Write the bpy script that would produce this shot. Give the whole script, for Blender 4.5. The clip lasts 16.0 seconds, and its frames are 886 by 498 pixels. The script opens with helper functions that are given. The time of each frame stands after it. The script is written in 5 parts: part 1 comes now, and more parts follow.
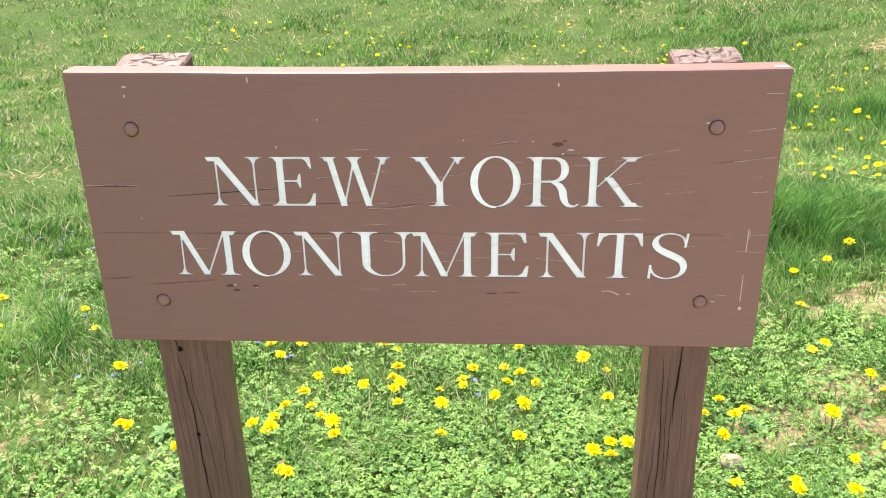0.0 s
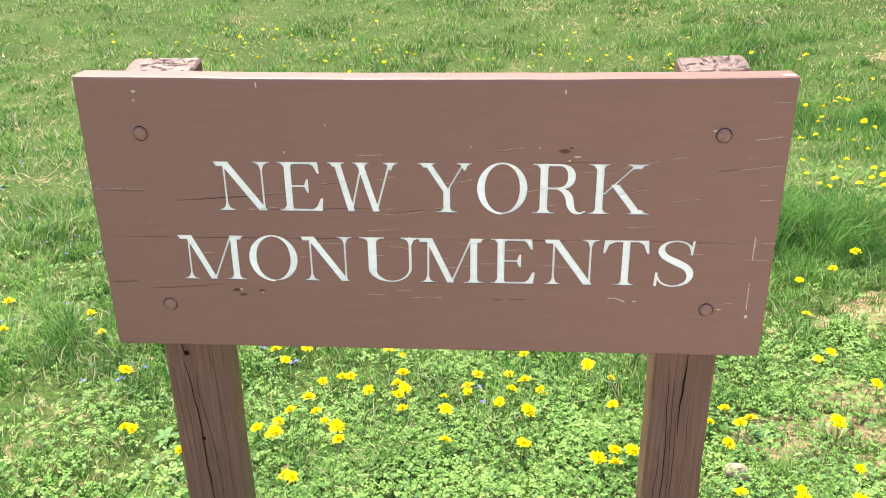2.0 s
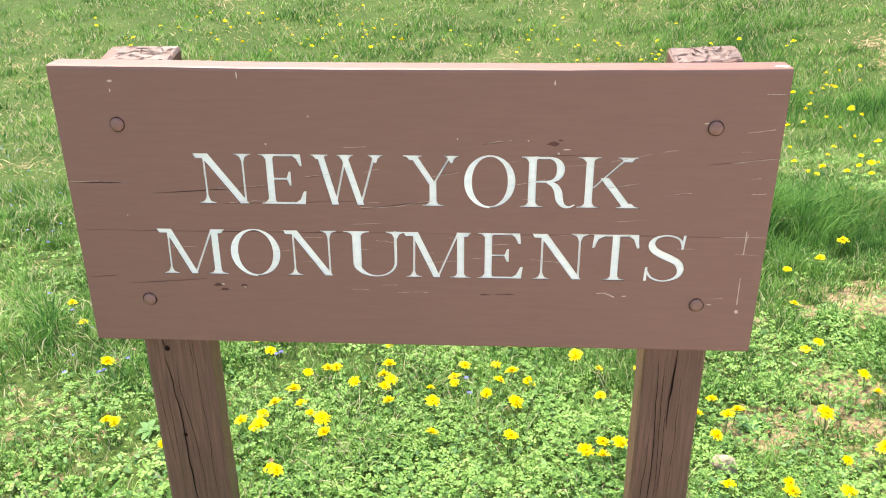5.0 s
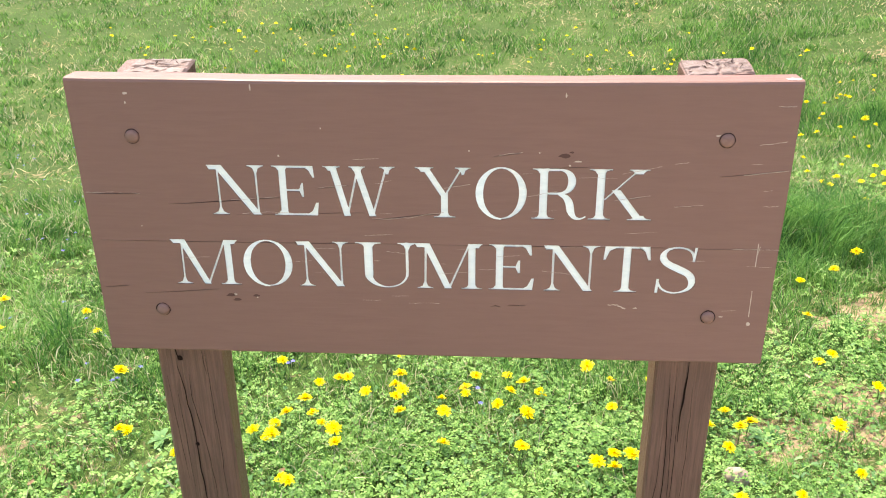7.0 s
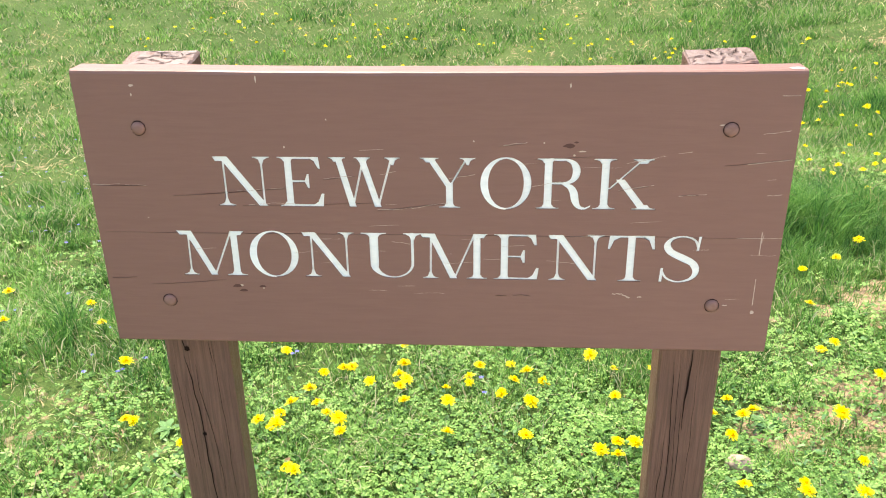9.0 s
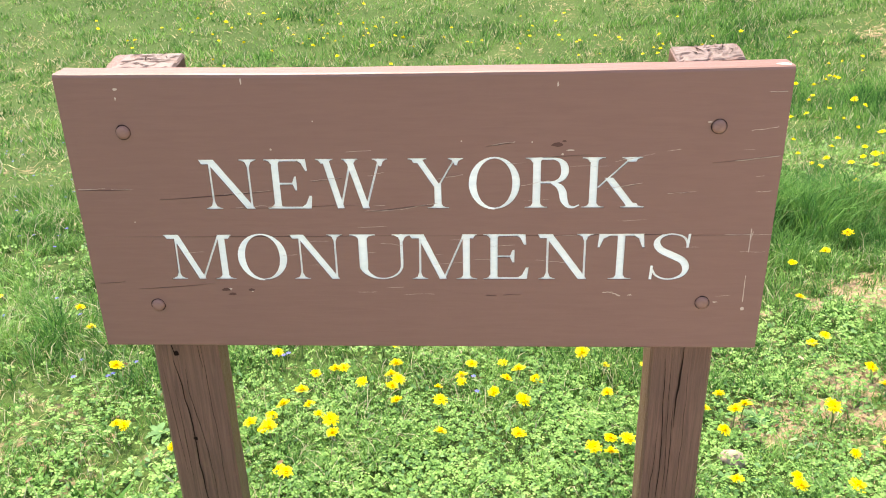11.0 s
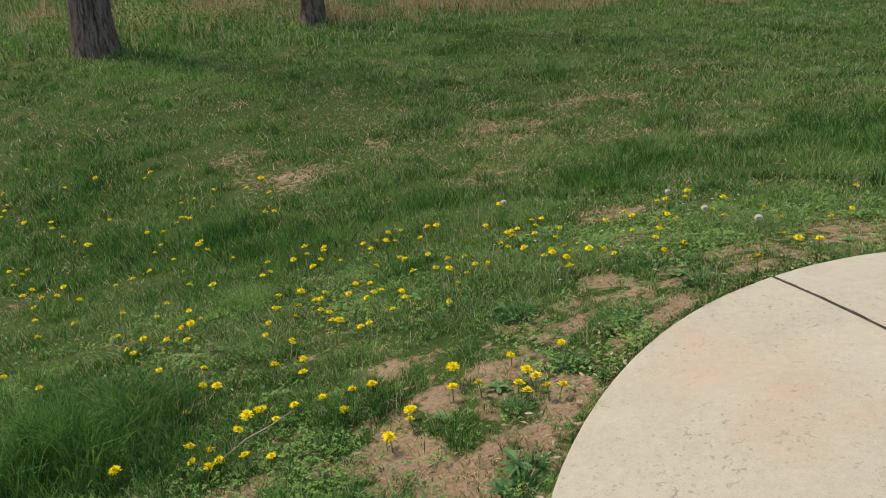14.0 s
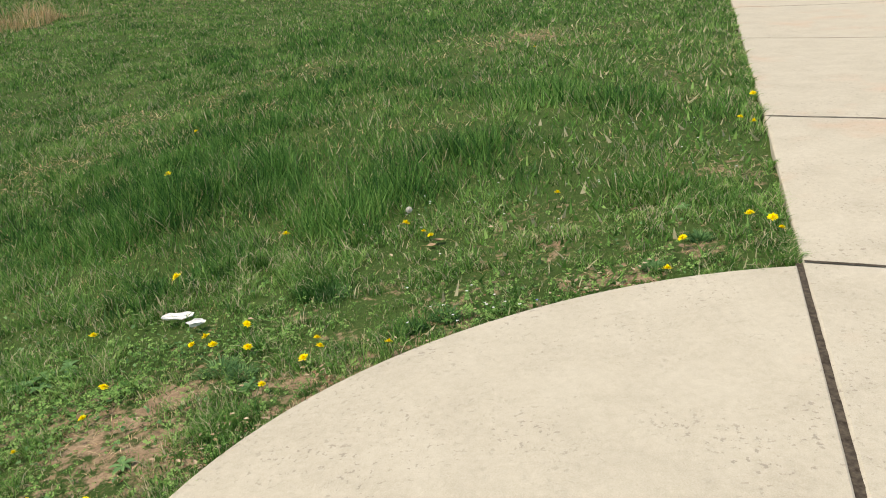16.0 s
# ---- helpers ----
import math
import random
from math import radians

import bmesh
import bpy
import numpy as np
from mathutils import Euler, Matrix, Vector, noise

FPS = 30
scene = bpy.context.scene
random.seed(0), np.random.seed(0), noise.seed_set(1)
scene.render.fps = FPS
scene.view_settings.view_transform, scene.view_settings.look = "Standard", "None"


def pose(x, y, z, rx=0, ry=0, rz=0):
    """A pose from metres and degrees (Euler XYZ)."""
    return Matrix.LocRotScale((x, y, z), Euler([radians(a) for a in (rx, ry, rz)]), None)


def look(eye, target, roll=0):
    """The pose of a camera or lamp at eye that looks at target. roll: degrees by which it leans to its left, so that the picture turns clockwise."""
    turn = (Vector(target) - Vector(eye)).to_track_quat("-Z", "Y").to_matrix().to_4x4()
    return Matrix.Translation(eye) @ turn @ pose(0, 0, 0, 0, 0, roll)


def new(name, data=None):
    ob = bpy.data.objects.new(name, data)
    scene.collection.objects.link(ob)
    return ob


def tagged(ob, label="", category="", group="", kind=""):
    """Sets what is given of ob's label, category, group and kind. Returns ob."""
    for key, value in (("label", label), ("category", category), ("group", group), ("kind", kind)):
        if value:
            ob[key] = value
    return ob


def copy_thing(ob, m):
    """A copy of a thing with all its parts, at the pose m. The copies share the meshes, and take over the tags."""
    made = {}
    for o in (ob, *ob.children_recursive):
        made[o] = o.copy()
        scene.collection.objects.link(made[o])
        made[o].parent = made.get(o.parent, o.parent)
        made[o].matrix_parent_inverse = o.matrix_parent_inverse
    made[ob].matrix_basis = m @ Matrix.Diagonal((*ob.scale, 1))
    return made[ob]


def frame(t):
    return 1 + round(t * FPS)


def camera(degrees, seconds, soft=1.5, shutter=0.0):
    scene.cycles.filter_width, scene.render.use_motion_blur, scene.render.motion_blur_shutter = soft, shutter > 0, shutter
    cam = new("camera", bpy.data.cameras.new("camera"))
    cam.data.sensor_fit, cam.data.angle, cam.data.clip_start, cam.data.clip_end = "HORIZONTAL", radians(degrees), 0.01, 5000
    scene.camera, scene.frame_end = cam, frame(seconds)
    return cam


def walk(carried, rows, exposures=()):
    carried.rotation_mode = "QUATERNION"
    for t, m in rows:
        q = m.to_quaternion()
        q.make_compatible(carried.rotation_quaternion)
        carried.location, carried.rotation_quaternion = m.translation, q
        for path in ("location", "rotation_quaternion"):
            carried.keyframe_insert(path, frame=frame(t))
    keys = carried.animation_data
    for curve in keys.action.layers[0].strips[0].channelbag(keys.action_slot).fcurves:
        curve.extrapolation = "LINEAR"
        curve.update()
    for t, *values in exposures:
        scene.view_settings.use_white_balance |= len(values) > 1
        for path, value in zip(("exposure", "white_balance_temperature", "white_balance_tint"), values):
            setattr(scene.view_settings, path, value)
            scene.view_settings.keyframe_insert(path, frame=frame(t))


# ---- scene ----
cam = camera(55.0, 16.0, 1.0)
EXPOSURES = ((0, 1.64, 7250, 10), (12.0, 1.64, 7250, 10), (12.5, 1.55, 7250, 10), (13.0, 0.72, 7250, 10), (13.4, -0.04, 7250, 10), (14.0, -0.22, 7250, 10), (14.5, 0.3, 7250, 10), (15.0, 0.45, 7250, 10), (15.5, 0.4, 7250, 10), (16.0, 0.15, 7250, 10))
PATH = [
    (0, (0.12, -1.412, 1.559), (0.01, 0.419, 0.762), -1.0),
    (0.5, (0.116, -1.405, 1.56), (0.001, 0.428, 0.768), -0.8),
    (1, (0.114, -1.407, 1.561), (-0.005, 0.433, 0.785), -0.7),
    (1.5, (0.117, -1.411, 1.56), (-0.001, 0.427, 0.783), -0.7),
    (2, (0.117, -1.416, 1.558), (-0.004, 0.421, 0.777), -0.7),
    (2.5, (0.117, -1.413, 1.56), (0.004, 0.424, 0.775), -0.6),
    (3, (0.114, -1.409, 1.56), (0.017, 0.427, 0.773), -0.5),
    (5.3, (0.117, -1.379, 1.56), (0.026, 0.445, 0.746), -0.3),
    (5.5, (0.115, -1.382, 1.564), (0.02, 0.449, 0.764), -0.3),
    (6, (0.113, -1.385, 1.569), (0.009, 0.455, 0.792), -0.2),
    (6.5, (0.118, -1.387, 1.567), (0.008, 0.448, 0.78), -0.4),
    (7, (0.118, -1.383, 1.566), (-0.001, 0.449, 0.772), -0.5),
    (7.5, (0.112, -1.389, 1.567), (-0.006, 0.442, 0.771), -0.3),
    (8, (0.111, -1.392, 1.57), (0.0, 0.437, 0.768), -0.6),
    (8.5, (0.111, -1.391, 1.568), (-0.002, 0.434, 0.759), -0.7),
    (9, (0.111, -1.391, 1.569), (-0.01, 0.432, 0.754), -0.8),
    (11.5, (0.118, -1.375, 1.573), (0.036, 0.447, 0.753), -1.9),
    (12, (0.171, -1.354, 1.584), (0.306, 0.474, 0.784), -3.3),
    (12.5, (0.343, -1.315, 1.588), (0.738, 0.471, 0.779), -3.7),
    (13, (0.636, -1.283, 1.614), (1.257, 0.43, 0.79), -2.3),
    (13.5, (0.928, -1.082, 1.667), (1.829, 0.526, 0.891), -2.2),
    (14, (1.247, -0.846, 1.781), (2.283, 0.743, 1.15), -2.5),
    (14.5, (1.556, -0.665, 1.858), (2.655, 0.914, 1.311), -2.5),
    (15, (1.856, -0.375, 1.894), (3.218, 0.976, 1.329), -3.9),
    (15.5, (2.286, -0.2, 1.992), (3.968, 0.697, 1.386), -4.8),
    (16, (2.801, -0.013, 2.027), (4.665, 0.192, 1.331), -6.2),
]
walk(cam, [(t, look(e, g, r)) for t, e, g, r in PATH], EXPOSURES)

# ---- world and light ----
SUN_EL, SUN_AZ = 62.0, -24.0          # the sun stands behind the sign; azimuth from +y towards +x
world = bpy.data.worlds.new("sky")
scene.world = world
world.use_nodes = True
wn = world.node_tree.nodes
sky = wn.new("ShaderNodeTexSky")
sky.sky_type, sky.sun_disc = "NISHITA", False
sky.sun_elevation, sky.sun_rotation = radians(SUN_EL), radians(SUN_AZ)
sky.air_density, sky.dust_density, sky.ozone_density = 1.0, 2.5, 1.0
world.node_tree.links.new(sky.outputs[0], wn["Background"].inputs[0])
wn["Background"].inputs[1].default_value = 0.185
sun_data = bpy.data.lights.new("sun", "SUN")
sun_data.energy, sun_data.angle, sun_data.color = 2.7, radians(8.0), (1.0, 0.94, 0.84)
sun = new("sun", sun_data)
_az, _el = radians(SUN_AZ), radians(SUN_EL)
sun.matrix_world = look((12 * math.sin(_az), 12 * math.cos(_az), 14), (12 * math.sin(_az) - math.sin(_az) * math.cos(_el), 12 * math.cos(_az) - math.cos(_az) * math.cos(_el), 14 - math.sin(_el)))

# ---- helpers ----
rng = np.random.default_rng(7)
TABLE = np.random.default_rng(3).random((64, 64))


def vnoise(x, y, scale, shift=0.0):
    """Smooth value noise, 0 to 1, with features of the given size in metres."""
    u, v = np.asarray(x, float) / scale + 17.3 + shift, np.asarray(y, float) / scale + 5.1 + shift * 1.7
    i, j = np.floor(u).astype(int), np.floor(v).astype(int)
    a, b = u - i, v - j
    a, b = a * a * (3 - 2 * a), b * b * (3 - 2 * b)
    t = lambda p, q: TABLE[p % 64, q % 64]
    return (t(i, j) * (1 - a) + t(i + 1, j) * a) * (1 - b) + (t(i, j + 1) * (1 - a) + t(i + 1, j + 1) * a) * b


def smooth(e0, e1, v):
    s = np.clip((np.asarray(v, float) - e0) / (e1 - e0), 0, 1)
    return s * s * (3 - 2 * s)


def mesh_object(name, verts, faces, material, parent=None, label="", smooth_faces=False):
    me = bpy.data.meshes.new(name)
    me.from_pydata([tuple(v) for v in verts], [], [tuple(f) for f in faces])
    me.materials.append(material)
    if smooth_faces:
        me.polygons.foreach_set("use_smooth", [True] * len(me.polygons))
    me.update()
    ob = new(name, me)
    if parent:
        ob.parent = parent
    return tagged(ob, label)


def part(name, bm, material, parent=None, label="", smooth_faces=False):
    me = bpy.data.meshes.new(name)
    bm.to_mesh(me)
    bm.free()
    me.materials.append(material)
    if smooth_faces:
        me.polygons.foreach_set("use_smooth", [True] * len(me.polygons))
    ob = new(name, me)
    if parent:
        ob.parent = parent
    return tagged(ob, label)


def big_mesh(name, verts, loops, size, material, smooth_faces=False):
    """A mesh from numpy arrays: verts (n, 3), faces (m, size)."""
    me = bpy.data.meshes.new(name)
    me.vertices.add(len(verts))
    me.vertices.foreach_set("co", np.asarray(verts, np.float32).ravel())
    me.loops.add(loops.size)
    me.loops.foreach_set("vertex_index", loops.astype(np.int32).ravel())
    me.polygons.add(len(loops))
    me.polygons.foreach_set("loop_start", np.arange(len(loops), dtype=np.int32) * size)
    me.polygons.foreach_set("loop_total", np.full(len(loops), size, np.int32))
    if smooth_faces:
        me.polygons.foreach_set("use_smooth", np.ones(len(loops), bool))
    me.materials.append(material)
    me.update(calc_edges=True)
    me.validate()
    return new(name, me)


def empty(name, x, y, z, turn=0.0):
    ob = new(name)
    ob.matrix_world = pose(x, y, z, 0, 0, turn)
    return ob


# ---- materials ----
class Mat:
    def __init__(self, name):
        self.m = bpy.data.materials.new(name)
        self.m.use_nodes = True
        self.t = self.m.node_tree
        self.b = self.t.nodes["Principled BSDF"]
        self.out = self.t.nodes["Material Output"]

    def n(self, kind, **kw):
        node = self.t.nodes.new("ShaderNode" + kind)
        for k, v in kw.items():
            node.inputs[k].default_value = v
        return node

    def link(self, a, b):
        self.t.links.new(a, b)

    def coords(self, scale=(1, 1, 1)):
        g, mp = self.n("NewGeometry"), self.n("Mapping")
        mp.inputs["Scale"].default_value = scale
        self.link(g.outputs["Position"], mp.inputs["Vector"])
        return mp.outputs["Vector"]

    def local(self, scale=(1, 1, 1)):
        g, mp = self.n("TexCoord"), self.n("Mapping")
        mp.inputs["Scale"].default_value = scale
        self.link(g.outputs["Object"], mp.inputs["Vector"])
        return mp.outputs["Vector"]

    def noise(self, vec, scale, detail=4.0, rough=0.6, distortion=0.0):
        node = self.n("TexNoise", Scale=scale, Detail=detail, Roughness=rough, Distortion=distortion)
        self.link(vec, node.inputs["Vector"])
        return node.outputs["Fac"]

    def ramp(self, fac, *stops):
        node = self.n("ValToRGB")
        e = node.color_ramp.elements
        while len(e) < len(stops):
            e.new(0.5)
        for k, (p, c) in enumerate(stops):
            e[k].position, e[k].color = p, (*c, 1) if len(c) == 3 else c
        self.link(fac, node.inputs["Fac"])
        return node.outputs["Color"]

    def mix(self, fac, a, b, kind="MIX"):
        node = self.t.nodes.new("ShaderNodeMix")
        node.data_type, node.blend_type = "RGBA", kind
        for sock, v in ((node.inputs[0], fac), (node.inputs[6], a), (node.inputs[7], b)):
            if isinstance(v, (int, float)):
                sock.default_value = v
            elif isinstance(v, tuple):
                sock.default_value = (*v, 1)
            else:
                self.link(v, sock)
        return node.outputs[2]

    def math(self, op, a, b):
        node = self.t.nodes.new("ShaderNodeMath")
        node.operation = op
        for sock, v in zip(node.inputs, (a, b)):
            if isinstance(v, (int, float)):
                sock.default_value = v
            else:
                self.link(v, sock)
        return node.outputs[0]

    def bump(self, height, strength, distance):
        node = self.n("Bump", Strength=strength, Distance=distance)
        self.link(height, node.inputs["Height"])
        self.link(node.outputs["Normal"], self.b.inputs["Normal"])

    def base(self, col, rough=0.8, spec=0.3):
        if isinstance(col, tuple):
            self.b.inputs["Base Color"].default_value = (*col, 1)
        else:
            self.link(col, self.b.inputs["Base Color"])
        self.b.inputs["Roughness"].default_value = rough
        self.b.inputs["Specular IOR Level"].default_value = spec
        return self


def leaf_material(name, dark, mid, light, dry=None, dry_share=0.0, through_light=0.35, patch=0.9, spec=0.25):
    """Leaves and blades: colour varies from blade to blade and in patches over the ground; some light goes through."""
    m = Mat(name)
    g = m.n("NewGeometry")
    isl = g.outputs["Random Per Island"]
    patches = m.noise(m.coords(), 1.0 / patch, 3.0, 0.6)
    small = m.noise(m.coords(), 5.0, 2.0, 0.5)
    f = m.math("ADD", m.math("MULTIPLY", isl, 0.95), m.math("MULTIPLY", m.math("SUBTRACT", patches, 0.44), 1.5))
    f = m.math("ADD", f, m.math("MULTIPLY", m.math("SUBTRACT", small, 0.5), 1.1))
    col = m.ramp(f, (0.1, dark), (0.5, mid), (0.95, light))
    if dry:
        pick = m.math("GREATER_THAN", m.math("ADD", isl, m.math("MULTIPLY", m.noise(m.coords(), 1.7, 2.0), 0.5)), 1.25 - dry_share)
        col = m.mix(pick, col, dry)
    m.base(col, 0.55, spec)
    tr = m.n("BsdfTranslucent")
    m.link(col, tr.inputs["Color"])
    mx = m.n("MixShader", Fac=through_light)
    m.link(m.b.outputs[0], mx.inputs[1])
    m.link(tr.outputs[0], mx.inputs[2])
    m.link(mx.outputs[0], m.out.inputs["Surface"])
    return m.m


grass_mat = leaf_material("grass_blades", (0.050, 0.140, 0.026), (0.130, 0.290, 0.055), (0.30, 0.47, 0.135), (0.54, 0.49, 0.31), 0.17)
tuft_mat = leaf_material("tall_grass", (0.022, 0.085, 0.018), (0.065, 0.195, 0.036), (0.19, 0.37, 0.085), (0.40, 0.37, 0.18), 0.03)
pale_mat = leaf_material("pale_thin_grass", (0.060, 0.130, 0.032), (0.170, 0.280, 0.070), (0.36, 0.47, 0.15), (0.56, 0.49, 0.32), 0.26)
clover_mat = leaf_material("clover_leaves", (0.085, 0.195, 0.046), (0.165, 0.325, 0.074), (0.29, 0.46, 0.135), None, 0, 0.3, 0.35, 0.15)
weed_mat = leaf_material("weed_leaves", (0.055, 0.145, 0.046), (0.10, 0.225, 0.070), (0.18, 0.33, 0.115), None, 0, 0.2, 0.5)
straw_mat = leaf_material("dry_straw", (0.38, 0.26, 0.13), (0.64, 0.48, 0.26), (0.78, 0.64, 0.40), (0.14, 0.22, 0.06), 0.10, 0.3, 1.5)
shrub_mat = leaf_material("shrub_leaves", (0.04, 0.05, 0.028), (0.085, 0.11, 0.055), (0.18, 0.22, 0.10), None, 0, 0.25, 2.5)
needle_mat = leaf_material("pine_needles", (0.015, 0.035, 0.012), (0.03, 0.06, 0.02), (0.06, 0.1, 0.03), None, 0, 0.2, 1.5)
petal_mat = Mat("dandelion_petals")
petal_mat.base(petal_mat.ramp(petal_mat.n("NewGeometry").outputs["Random Per Island"], (0.0, (0.86, 0.66, 0.0)), (1.0, (0.95, 0.82, 0.015))), 0.6, 0.1)
petal_mat = petal_mat.m
core_mat = Mat("dandelion_centre").base((0.86, 0.50, 0.0), 0.7, 0.1).m
stem_mat = Mat("dandelion_stem").base((0.16, 0.22, 0.07), 0.5, 0.3).m
puff_mat = leaf_material("seed_head", (0.80, 0.78, 0.72), (0.88, 0.86, 0.80), (0.92, 0.90, 0.84), None, 0, 0.5)
violet_mat = Mat("violet_petals").base((0.20, 0.19, 0.62), 0.6, 0.2).m
white_petal_mat = Mat("white_petals").base((0.75, 0.76, 0.72), 0.7, 0.2).m
paper_mat = Mat("paper").base((0.82, 0.81, 0.76), 0.7, 0.3).m
deadleaf_mat = Mat("dead_leaves")
deadleaf_mat.base(deadleaf_mat.ramp(deadleaf_mat.n("NewGeometry").outputs["Random Per Island"], (0.0, (0.16, 0.09, 0.045)), (0.5, (0.34, 0.23, 0.13)), (1.0, (0.54, 0.44, 0.31))), 0.8, 0.2)
deadleaf_mat = deadleaf_mat.m

soil = Mat("soil")
_p = soil.coords()
_fine, _mid, _wide = soil.noise(_p, 60, 5, 0.7), soil.noise(_p, 6, 5, 0.65), soil.noise(_p, 0.8, 4, 0.6)
_earth = soil.ramp(_mid, (0.3, (0.145, 0.088, 0.052)), (0.5, (0.29, 0.195, 0.12)), (0.72, (0.45, 0.33, 0.215)))
_earth = soil.mix(0.5, _earth, soil.ramp(_fine, (0.25, (0.11, 0.07, 0.04)), (0.75, (0.56, 0.43, 0.28))))
# moss green, coloured dark to read as shadow between the blades
_moss_shade = soil.ramp(soil.math("ADD", soil.math("MULTIPLY", _fine, 0.6), soil.math("MULTIPLY", _wide, 0.4)), (0.25, (0.018, 0.040, 0.010)), (0.55, (0.062, 0.105, 0.026)), (0.8, (0.18, 0.19, 0.075)))
_at = soil.t.nodes.new("ShaderNodeAttribute")
_at.attribute_name = "bare"
_bare = soil.math("ADD", _at.outputs["Fac"], soil.math("MULTIPLY", soil.math("SUBTRACT", soil.noise(_p, 16, 4, 0.65), 0.5), 2.4))
soil.base(soil.mix(soil.ramp(_bare, (0.3, (0, 0, 0)), (0.62, (1, 1, 1))), _moss_shade, _earth), 0.95, 0.1)
soil.bump(_fine, 0.9, 0.012)

concrete = Mat("concrete")
_p = concrete.coords()
_g, _s, _w, _x = concrete.noise(_p, 220, 3, 0.7), concrete.noise(_p, 3.0, 5, 0.62, 0.4), concrete.noise(_p, 0.9, 3, 0.6), concrete.noise(concrete.coords((55, 3, 10)), 1.2, 2, 0.6)
_c = concrete.ramp(_s, (0.28, (0.41, 0.375, 0.275)), (0.5, (0.48, 0.445, 0.333)), (0.72, (0.54, 0.505, 0.39)))
_c = concrete.mix(0.30, _c, concrete.ramp(concrete.noise(_p, 28, 5, 0.75), (0.3, (0.30, 0.265, 0.205)), (0.7, (0.62, 0.58, 0.48))))
_c = concrete.mix(0.22, _c, concrete.ramp(_g, (0.3, (0.30, 0.26, 0.20)), (0.7, (0.72, 0.67, 0.58))))
_c = concrete.mix(concrete.ramp(_w, (0.56, (0, 0, 0)), (0.68, (0.45, 0.45, 0.45))), _c, (0.52, 0.36, 0.25))
_pits = concrete.math("MULTIPLY", concrete.ramp(concrete.noise(_p, 42, 3, 0.6), (0.605, (0, 0, 0)), (0.64, (1, 1, 1))), concrete.ramp(concrete.noise(_p, 2.6, 4), (0.42, (0, 0, 0)), (0.60, (1, 1, 1))))
_c = concrete.mix(concrete.math("MULTIPLY", _pits, 0.6), _c, (0.24, 0.21, 0.17))
concrete.base(_c, 0.85, 0.25)
concrete.bump(concrete.math("ADD", concrete.math("ADD", _g, concrete.math("MULTIPLY", _x, 0.6)), concrete.math("MULTIPLY", _pits, -2.0)), 0.35, 0.003)
joint_mat = Mat("joint_filler")
joint_mat.base(joint_mat.ramp(joint_mat.noise(joint_mat.coords(), 40, 4), (0.3, (0.03, 0.024, 0.018)), (0.7, (0.12, 0.10, 0.075))), 0.95, 0.1)
joint_mat = joint_mat.m


def painted_wood(name, grain, colour_a, colour_b, worn, worn_from, relief):
    m = Mat(name)
    p = m.local(grain)
    fib, blot = m.noise(p, 9.0, 6, 0.65, 0.6), m.noise(m.local(), 4.0, 4, 0.6)
    col = m.mix(m.ramp(fib, (0.38, (0, 0, 0)), (0.66, (0.95, 0.95, 0.95))), colour_a, colour_b)
    col = m.mix(m.ramp(blot, (0.35, (0, 0, 0)), (0.7, (0.5, 0.5, 0.5))), col, colour_b)
    flake = m.noise(m.local((grain[0] * 0.35, grain[1] * 0.35, grain[2] * 0.35)), 26.0, 6, 0.75)
    col = m.mix(m.ramp(flake, (worn_from, (0, 0, 0)), (worn_from + 0.05, (0.75, 0.75, 0.75))), col, worn)
    m.base(col, 0.5, 0.4)
    rg = m.ramp(fib, (0.2, (0.42, 0.42, 0.42)), (0.8, (0.62, 0.62, 0.62)))
    m.link(rg, m.b.inputs["Roughness"])
    m.bump(m.math("ADD", fib, m.math("MULTIPLY", blot, 0.6)), 0.5, relief)
    return m.m


board_mat = painted_wood("painted_board", (1.2, 14, 14), (0.205, 0.098, 0.075), (0.190, 0.090, 0.069), (0.34, 0.22, 0.17), 0.755, 0.0012)
post_mat = painted_wood("painted_post", (22, 22, 0.8), (0.195, 0.094, 0.068), (0.105, 0.050, 0.037), (0.30, 0.18, 0.13), 0.71, 0.006)
endgrain_mat = painted_wood("weathered_end_grain", (6, 6, 6), (0.185, 0.118, 0.098), (0.125, 0.076, 0.062), (0.24, 0.17, 0.145), 0.68, 0.006)
bolt_mat = painted_wood("painted_bolt", (8, 8, 8), (0.235, 0.118, 0.092), (0.19, 0.092, 0.072), (0.3, 0.2, 0.16), 0.75, 0.0006)
white_mat = painted_wood("white_letter_paint", (3, 12, 12), (0.86, 0.85, 0.80), (0.72, 0.73, 0.70), (0.35, 0.24, 0.19), 0.69, 0.0006)
# near-black of the cracks, also of the shadow rings drawn round the bolts
crack_shade_mat = Mat("dark_crack_and_bolt_shade").base((0.018, 0.010, 0.008), 0.95, 0.05).m
chip_mat = Mat("bare_chip").base((0.50, 0.38, 0.31), 0.85, 0.1).m

bark = Mat("pine_bark")
_p = bark.local((1, 1, 0.16))
_n = bark.noise(_p, 15, 6, 0.72, 0.8)
_f = bark.noise(bark.local(), 60, 4, 0.7)
_k = bark.ramp(_n, (0.36, (0, 0, 0)), (0.52, (1, 1, 1)))
bark.base(bark.mix(_k, (0.05, 0.04, 0.035), bark.ramp(_f, (0.3, (0.18, 0.135, 0.108)), (0.7, (0.36, 0.28, 0.23)))), 0.9, 0.15)
bark.bump(bark.math("ADD", _k, bark.math("MULTIPLY", _f, 0.3)), 0.9, 0.03)
bark = bark.m
stone_mat = Mat("fieldstone")
stone_mat.base(stone_mat.ramp(stone_mat.noise(stone_mat.local(), 40, 5), (0.3, (0.26, 0.19, 0.14)), (0.7, (0.42, 0.33, 0.26))), 0.85, 0.2)
stone_mat = stone_mat.m
